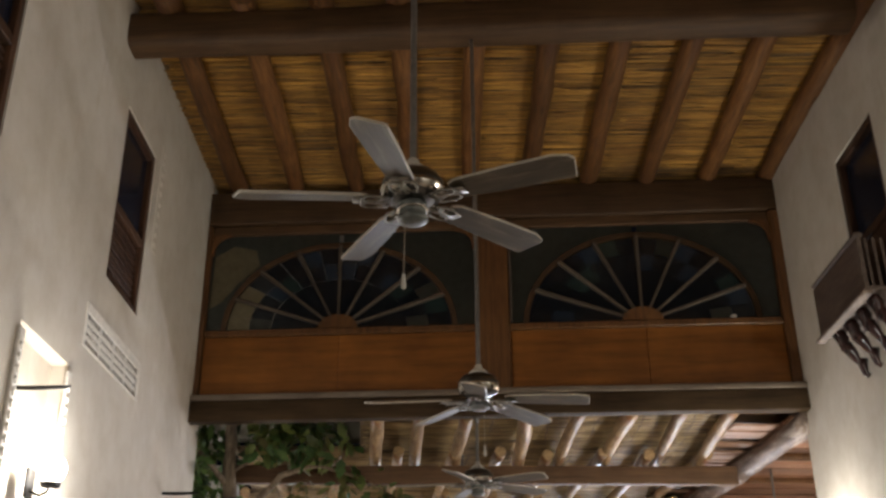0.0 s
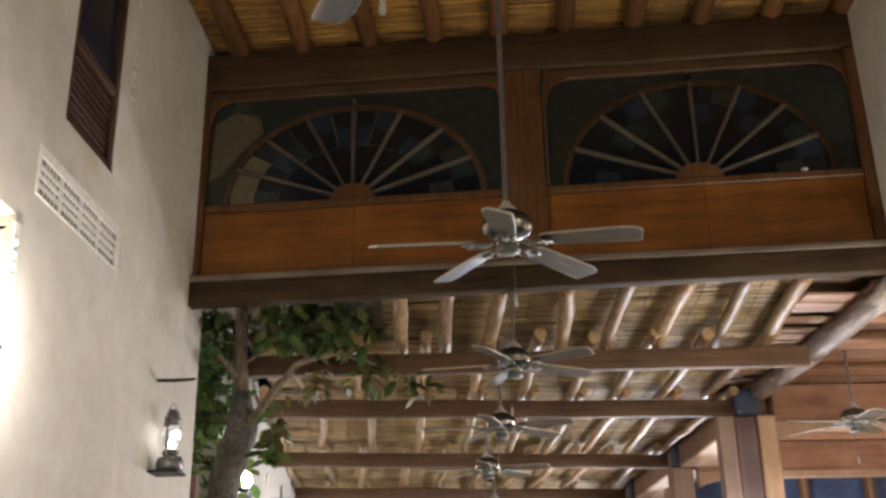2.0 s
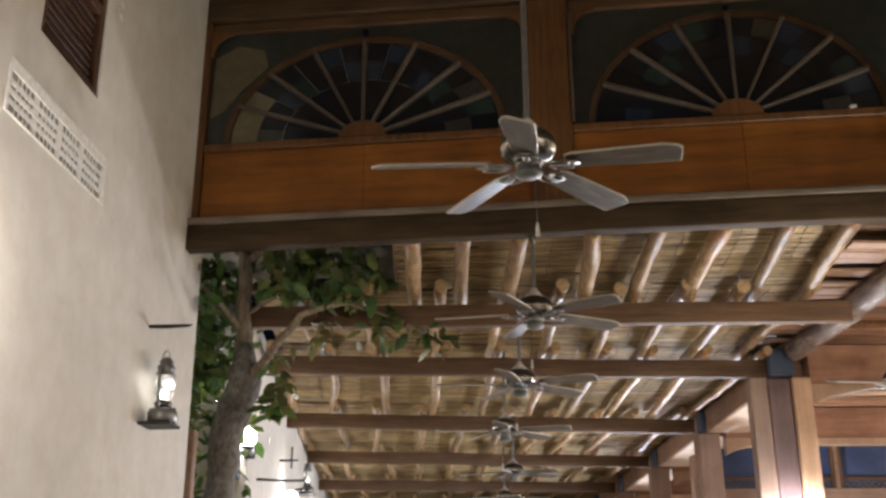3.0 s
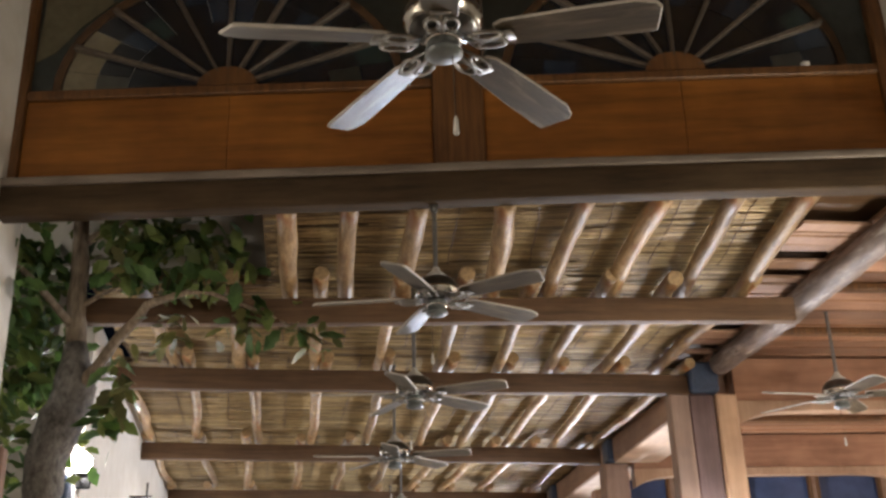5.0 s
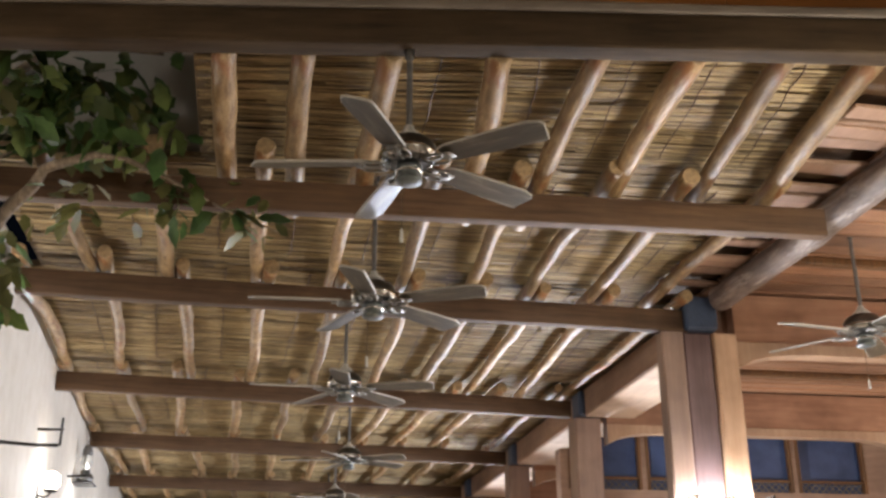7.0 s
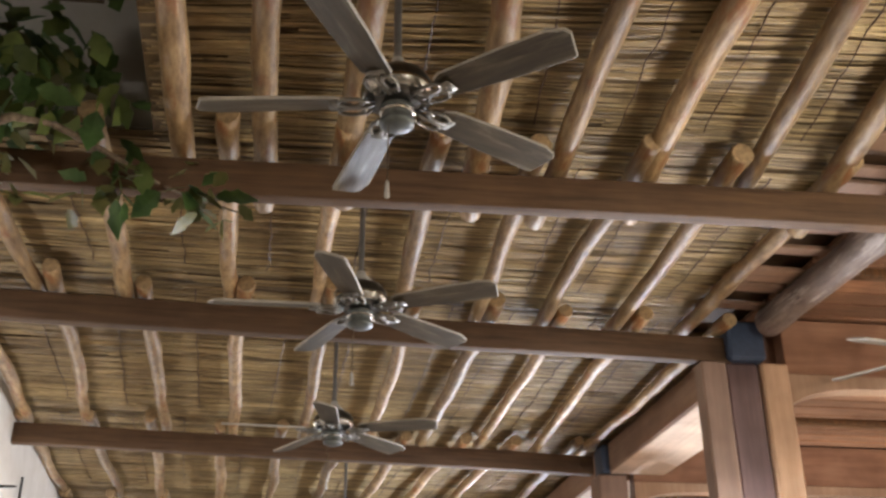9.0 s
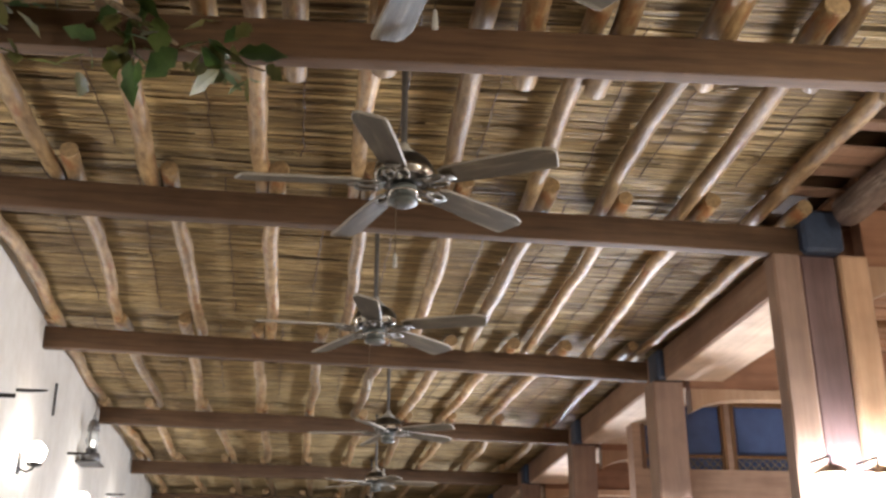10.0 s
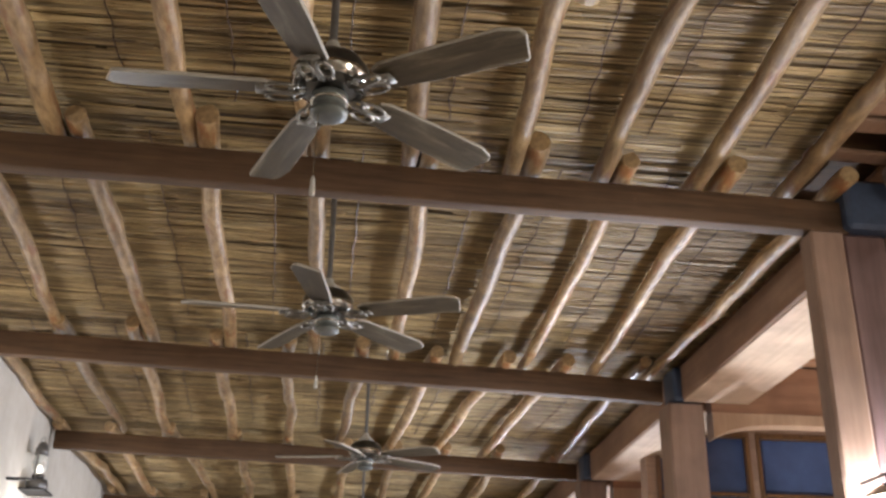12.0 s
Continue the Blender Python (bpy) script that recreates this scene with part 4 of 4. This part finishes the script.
while y < 12.4:
    w = rnd.uniform(0.075, 0.12)
    ob = part("edge_board", box(3.06, -w / 2, 0, 3.50, w / 2, 0.022, c=0.004), LINTEL_WOOD, None, "", False, pose(0, y, 3.955 + rnd.uniform(-0.006, 0.006), 0, 0, rnd.uniform(-3, 3)))
    tagged(ob, "short tan board bridging from reed matting to the log", "board", "edge boards")
    y += w + rnd.uniform(0.03, 0.07)

# end wall of the side aisle: dark windows over a lattice strip; brown boarded side wall
AISLE_END = 17.5
END_WIN = [(3.79 + 0.95 * k, 4.68 + 0.95 * k, 3.20, 3.90) for k in range(4)]
structure("wall_aisle_end", wall_mesh(3.7, 8.2, 0, 4.0, -0.2, 0, END_WIN), LINTEL_WOOD, pose(0, AISLE_END, 0) @ Matrix(((0, 1, 0, 0), (-1, 0, 0, 0), (0, 0, 1, 0), (0, 0, 0, 1))), "brown timber end wall with dark windows")
structure("wall_aisle_side", box(8.2, 8.6, 0, 8.4, 28.2, 4.05), LINTEL_WOOD, None, "brown boarded side wall")
for n, (a, b, z0, z1) in enumerate(END_WIN):
    win = thing("window_%d" % (n + 10), pose(0, AISLE_END, 0), "dark blue night window above a lattice strip", "window", "aisle windows")
    win["kind"] = "structure"
    part("pane", box(a, 0.09, z0, b, 0.096, z1, c=0.001), BLUE_NIGHT, win)
    for u in (a, b - 0.04):
        part("window_frame", box(u, -0.02, z0, u + 0.04, 0.06, z1, c=0.006), POST_WOOD, win)
    part("window_head", box(a + 0.04, -0.02, z1 - 0.05, b - 0.04, 0.06, z1, c=0.006), POST_WOOD, win)
    bm = bmesh.new()
    for k in range(9):
        u = a + 0.05 + (b - a - 0.20) * k / 8
        for q in (0, 0.10):
            tube(bm, [(u + q, 0.02, z0 + 0.005), (u + 0.10 - q, 0.02, z0 + 0.12)], 0.008, 4)
    part("lattice", bm, FRAME_WOOD, win)
    part("lattice_rail", box(a + 0.04, 0.0, z0 + 0.12, b - 0.04, 0.05, z0 + 0.15, c=0.005), POST_WOOD, win)
structure("wall_far", box(-2.9, 29.0, 0, 8.4, 29.3, 4.2), PLASTER, None, "far plaster wall of the gallery")
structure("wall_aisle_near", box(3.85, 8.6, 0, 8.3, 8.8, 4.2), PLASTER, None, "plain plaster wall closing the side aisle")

# ---- gallery: left side ----
ob = part("door_post", box(-1.625, 10.42, 0, -1.515, 10.53, 2.79, c=0.01), LINTEL_WOOD)
tagged(ob, "plain orange-brown wooden post beside the hall wall", "post")

structure("wall_gallery_left", wall_mesh(11.9, 29.2, 0, 4.05, -0.25, 0, []), PLASTER, pose(-0.83, 0, 0, 0, 0, 2.75), "cream plaster gallery wall with sconces")
structure("wall_court", box(-4.6, 8.8, 0, -4.4, 12.4, 6.4), PLASTER, None, "plaster wall behind the tree")
structure("wall_roof_edge", box(-4.4, 11.15, 4.14, -0.05, 11.3, 6.4), PLASTER, None, "grey plaster parapet above the gallery roof")
structure("wall_court_side", box(-4.4, 12.2, 0, -1.65, 12.4, 6.4), PLASTER, None, "plaster wall beside the tree court")
for x, y, z in GALLERY_LEFT:
    wx = -0.83 - math.tan(radians(2.75)) * y
    if y < 12:
        wall_sconce(pose(x, 11.875, z - 0.02, 0, 0, -90))
        continue
    wall_sconce(pose(wx, y, z, 0, 0, 2.75))
    iron_hook(pose(wx, y - 0.37, z + 0.38, 0, 0, 2.75), 0.2)
# sconce body added behind the hall wall for the court fill
wall_sconce(pose(COURT_FILL[0] - 0.11, COURT_FILL[1], COURT_FILL[2]))
ob = part("iron_rail", tube(bmesh.new(), [(-1.52, 12.6, 2.72), (-1.15, 12.75, 2.72), (-1.02, 12.8, 2.73)], 0.012, 8), IRON)
tagged(ob, "dark iron bracket rail on the gallery wall", "bracket")
ob = thing("junction_box", pose(-1.525, 11.87, 2.62), "blue-grey metal box on the end of the gallery wall", "box")
part("case", box(-0.075, -0.12, 0, 0.075, 0.012, 0.24, c=0.008), CAP_BLUE, ob)
part("lid", box(-0.068, -0.128, 0.008, 0.068, -0.1205, 0.232, c=0.003), CAP_BLUE, ob)
ob = part("iron_rod", tube(bmesh.new(), [(-1.565, 15.85, 3.26), (-1.568, 15.86, 3.38), (-1.565, 15.85, 3.52)], 0.011, 8), IRON)
tagged(ob, "upright dark iron rod fixed to the gallery wall", "rod")
ob = part("wall_shelf", box(-1.66, 17.25, 3.12, -1.45, 17.55, 3.14, c=0.004), IRON)
tagged(ob, "small dark iron shelf on the gallery wall", "shelf")
# a dark round lantern; the glowing flame stands in for its bright highlights
hurricane_lantern(pose(-1.555, 17.4, 3.141))


def column_lantern(m):
    ob = thing("column_lantern", m, "brass-topped glass lantern glowing beside the column", "lantern", "column lanterns")
    part("cap", lathe(bmesh.new(), [(0.10, 0.14), (0.105, 0.15), (0.06, 0.18), (0.02, 0.20), (0.004, 0.205)], 16), CHROME, ob, "bright brass cap")
    part("base", lathe(bmesh.new(), [(0.05, -0.13), (0.085, -0.125), (0.09, -0.105), (0.07, -0.10)], 16), IRON, ob)
    g = part("globe", lathe(bmesh.new(), [(0.06, -0.10), (0.085, -0.04), (0.088, 0.04), (0.07, 0.12), (0.05, 0.14)], 20), BULB, ob, "glowing warm white glass", True)
    g.visible_shadow = False
    part("arm", tube(bmesh.new(), [(0, 0, 0.20), (0, 0, 0.24), (0, 0.22, 0.24)], 0.008), IRON, ob)
    return ob


for at in GALLERY_RIGHT:
    column_lantern(pose(*at))


# ---- tree ----
def leaf_mesh(name, size, mat):
    """A lobed leaf along y, folded along its rib and drooping at the tip."""
    half = [(0.0, 0.0), (0.12, 0.10), (0.25, 0.26), (0.20, 0.40), (0.29, 0.55), (0.16, 0.76), (0.0, 1.0)]
    bm = bmesh.new()
    rib = [bm.verts.new((0, y * size, -0.18 * size * y * y)) for _, y in half]
    for s in (-1, 1):
        edge = [rib[0]] + [bm.verts.new((s * x * size, y * size, (0.10 * x - 0.20 * y * y) * size)) for x, y in half[1:-1]] + [rib[-1]]
        for i in range(len(half) - 1):
            vs = [rib[i], rib[i + 1], edge[i + 1], edge[i]]
            seen = []
            for q in vs:
                if q not in seen:
                    seen.append(q)
            if len(seen) >= 3:
                bm.faces.new(seen if s > 0 else seen[::-1])
    bmesh.ops.solidify(bm, geom=bm.faces[:], thickness=0.0015)
    return finish(name, bm, mat)


tree = thing("court_tree", pose(-1.30, 10.85, 0), "leafy tree with a dark burled trunk and pale limbs", "tree")


def limb(name, pts, rad, mat, seed, label=""):
    fine, fr = [], []
    for i in range(len(pts) - 1):
        a, b = Vector(pts[i]), Vector(pts[i + 1])
        for k in range(5):
            f = k / 5
            w = Vector((noise.noise((seed, i + f, 0)), noise.noise((seed, 5, i + f)), 0)) * 0.03
            fine.append(a.lerp(b, f) + w)
            fr.append((rad[i] + (rad[i + 1] - rad[i]) * f) * (1 + 0.22 * noise.noise((seed * 3, (i + f) * 2.2, 2))))
    fine.append(Vector(pts[-1]))
    fr.append(rad[-1])
    return part(name, tube(bmesh.new(), fine, fr, 12), mat, tree, label, True)


limb("trunk", [(-0.12, -0.1, 0), (-0.11, -0.06, 1.5), (-0.10, 0, 2.5), (-0.09, 0, 2.8), (-0.02, 0, 3.05), (0.04, -0.02, 3.22), (0.01, 0, 3.5)], [0.14, 0.125, 0.11, 0.118, 0.135, 0.125, 0.07], BURL, 1, "grey rough burled trunk")
limb("upright_limb", [(0.02, 0, 3.40), (0.013, 0, 3.55), (-0.01, 0, 3.9), (-0.024, 0, 4.2), (-0.03, -0.05, 4.8)], [0.072, 0.062, 0.058, 0.052, 0.03], BARK, 2, "pale smooth upright limb")
limb("bent_limb", [(0.07, -0.05, 3.18), (0.18, -0.12, 3.33), (0.34, -0.26, 3.50), (0.49, -0.40, 3.63), (0.72, -0.47, 3.69), (0.86, -0.40, 3.71)], [0.044, 0.036, 0.030, 0.026, 0.018, 0.010], BARK, 3, "pale bent limb")
limb("twig", [(0.0, 0, 3.72), (0.12, -0.05, 3.80), (0.25, -0.08, 3.86)], [0.02, 0.014, 0.006], BARK, 4)
limb("twig", [(0.86, -0.4, 3.71), (1.25, 0.0, 3.68), (1.6, -0.3, 3.42)], [0.014, 0.008, 0.004], BARK, 5)
limb("twig", [(0.02, 0, 4.2), (0.5, -0.4, 4.35), (1.0, -0.5, 4.25)], [0.03, 0.018, 0.008], BARK, 6)
limb("twig", [(0.0, 0, 3.6), (-0.3, -0.4, 3.9), (-0.5, -0.7, 4.0)], [0.03, 0.018, 0.008], BARK, 7)

LEAVES = [leaf_mesh("leaf", 0.14, LEAF), leaf_mesh("leaf", 0.18, LEAF), leaf_mesh("leaf", 0.10, LEAF), leaf_mesh("leaf", 0.16, LIT_LEAF), leaf_mesh("leaf", 0.12, LIT_LEAF)]
PALE_LEAVES = [leaf_mesh("leaf", 0.14, DRY_LEAF), leaf_mesh("leaf", 0.10, DRY_LEAF)]
rnd = random.Random(21)
CLUMPS = [  # centre in the tree's frame, spread, leaves, pale share (raised to brighten hanging clumps)
    ((-0.36, 0.08, 4.05), (0.20, 0.2, 0.34), 110, 0.02), ((0.45, -0.50, 3.98), (0.28, 0.22, 0.16), 105, 0.15), ((0.85, -0.35, 4.04), (0.24, 0.2, 0.14), 75, 0.22),
    ((-0.32, -0.35, 3.65), (0.14, 0.2, 0.36), 80, 0.02), ((-0.34, -0.20, 3.05), (0.12, 0.2, 0.30), 40, 0.03), ((0.78, -0.35, 3.80), (0.26, 0.15, 0.08), 34, 0.45),
    ((1.05, -0.10, 3.64), (0.16, 0.12, 0.12), 30, 0.45), ((1.38, 0.06, 3.72), (0.06, 0.06, 0.10), 9, 0.5), ((1.42, -0.30, 3.46), (0.14, 0.10, 0.15), 20, 0.55), ((0.62, -0.30, 3.50), (0.14, 0.1, 0.12), 26, 0.8),
    ((0.34, -0.22, 3.20), (0.07, 0.08, 0.16), 32, 0.6), ((0.28, -0.15, 3.02), (0.06, 0.07, 0.07), 22, 0.15), ((-0.2, -0.15, 4.55), (0.4, 0.4, 0.25), 26, 0.0), ((0.42, -0.45, 3.84), (0.14, 0.12, 0.12), 24, 0.08),
    ((0.0, 0.2, 4.15), (0.7, 0.22, 0.42), 70, 0.0), ((-0.28, 0.28, 3.45), (0.34, 0.18, 0.7), 320, 0.0), ((0.6, -0.5, 4.06), (0.30, 0.15, 0.10), 26, 0.05), ((-0.2, 0.2, 2.6), (0.25, 0.2, 0.35), 60, 0.0)]
loose = []
count = 0
for centre, spread, n, pale in CLUMPS:
    for i in range(n):
        p = Vector(centre) + Vector([rnd.gauss(0, s * 0.55) for s in spread])
        if abs(p.x) < 0.12 and p.y < 0.06 and 3.4 < p.z < 4.4:
            p.x += 0.16 if p.x > 0 else -0.16  # leaves moved aside so the camera sees the upright limb
        m = pose(p.x, p.y, p.z, rnd.uniform(-75, 10), rnd.uniform(-40, 40), rnd.uniform(0, 360))
        me = rnd.choice(PALE_LEAVES if rnd.random() < pale else LEAVES)
        if count < 290 and rnd.random() < 0.55:
            part("leaf", me, LEAF, tree, at=m)
            count += 1
        else:
            loose.append((me, m))
for mat, meshes in ((LEAF, LEAVES[:3]), (LIT_LEAF, LEAVES[3:]), (DRY_LEAF, PALE_LEAVES)):
    verts, faces = [], []
    for me, m in loose:
        if me not in meshes:
            continue
        base = len(verts)
        verts += [tuple(m @ v.co) for v in me.vertices]
        faces += [tuple(base + i for i in p.vertices) for p in me.polygons]
    me = bpy.data.meshes.new("foliage")
    me.from_pydata(verts, [], faces)
    me.materials.append(mat)
    tagged(part("foliage", me, mat, tree), kind="stuff")

# unseen sconces added to give the aisle fill lights a body
for (x, y, z), turn in AISLE_FILL:
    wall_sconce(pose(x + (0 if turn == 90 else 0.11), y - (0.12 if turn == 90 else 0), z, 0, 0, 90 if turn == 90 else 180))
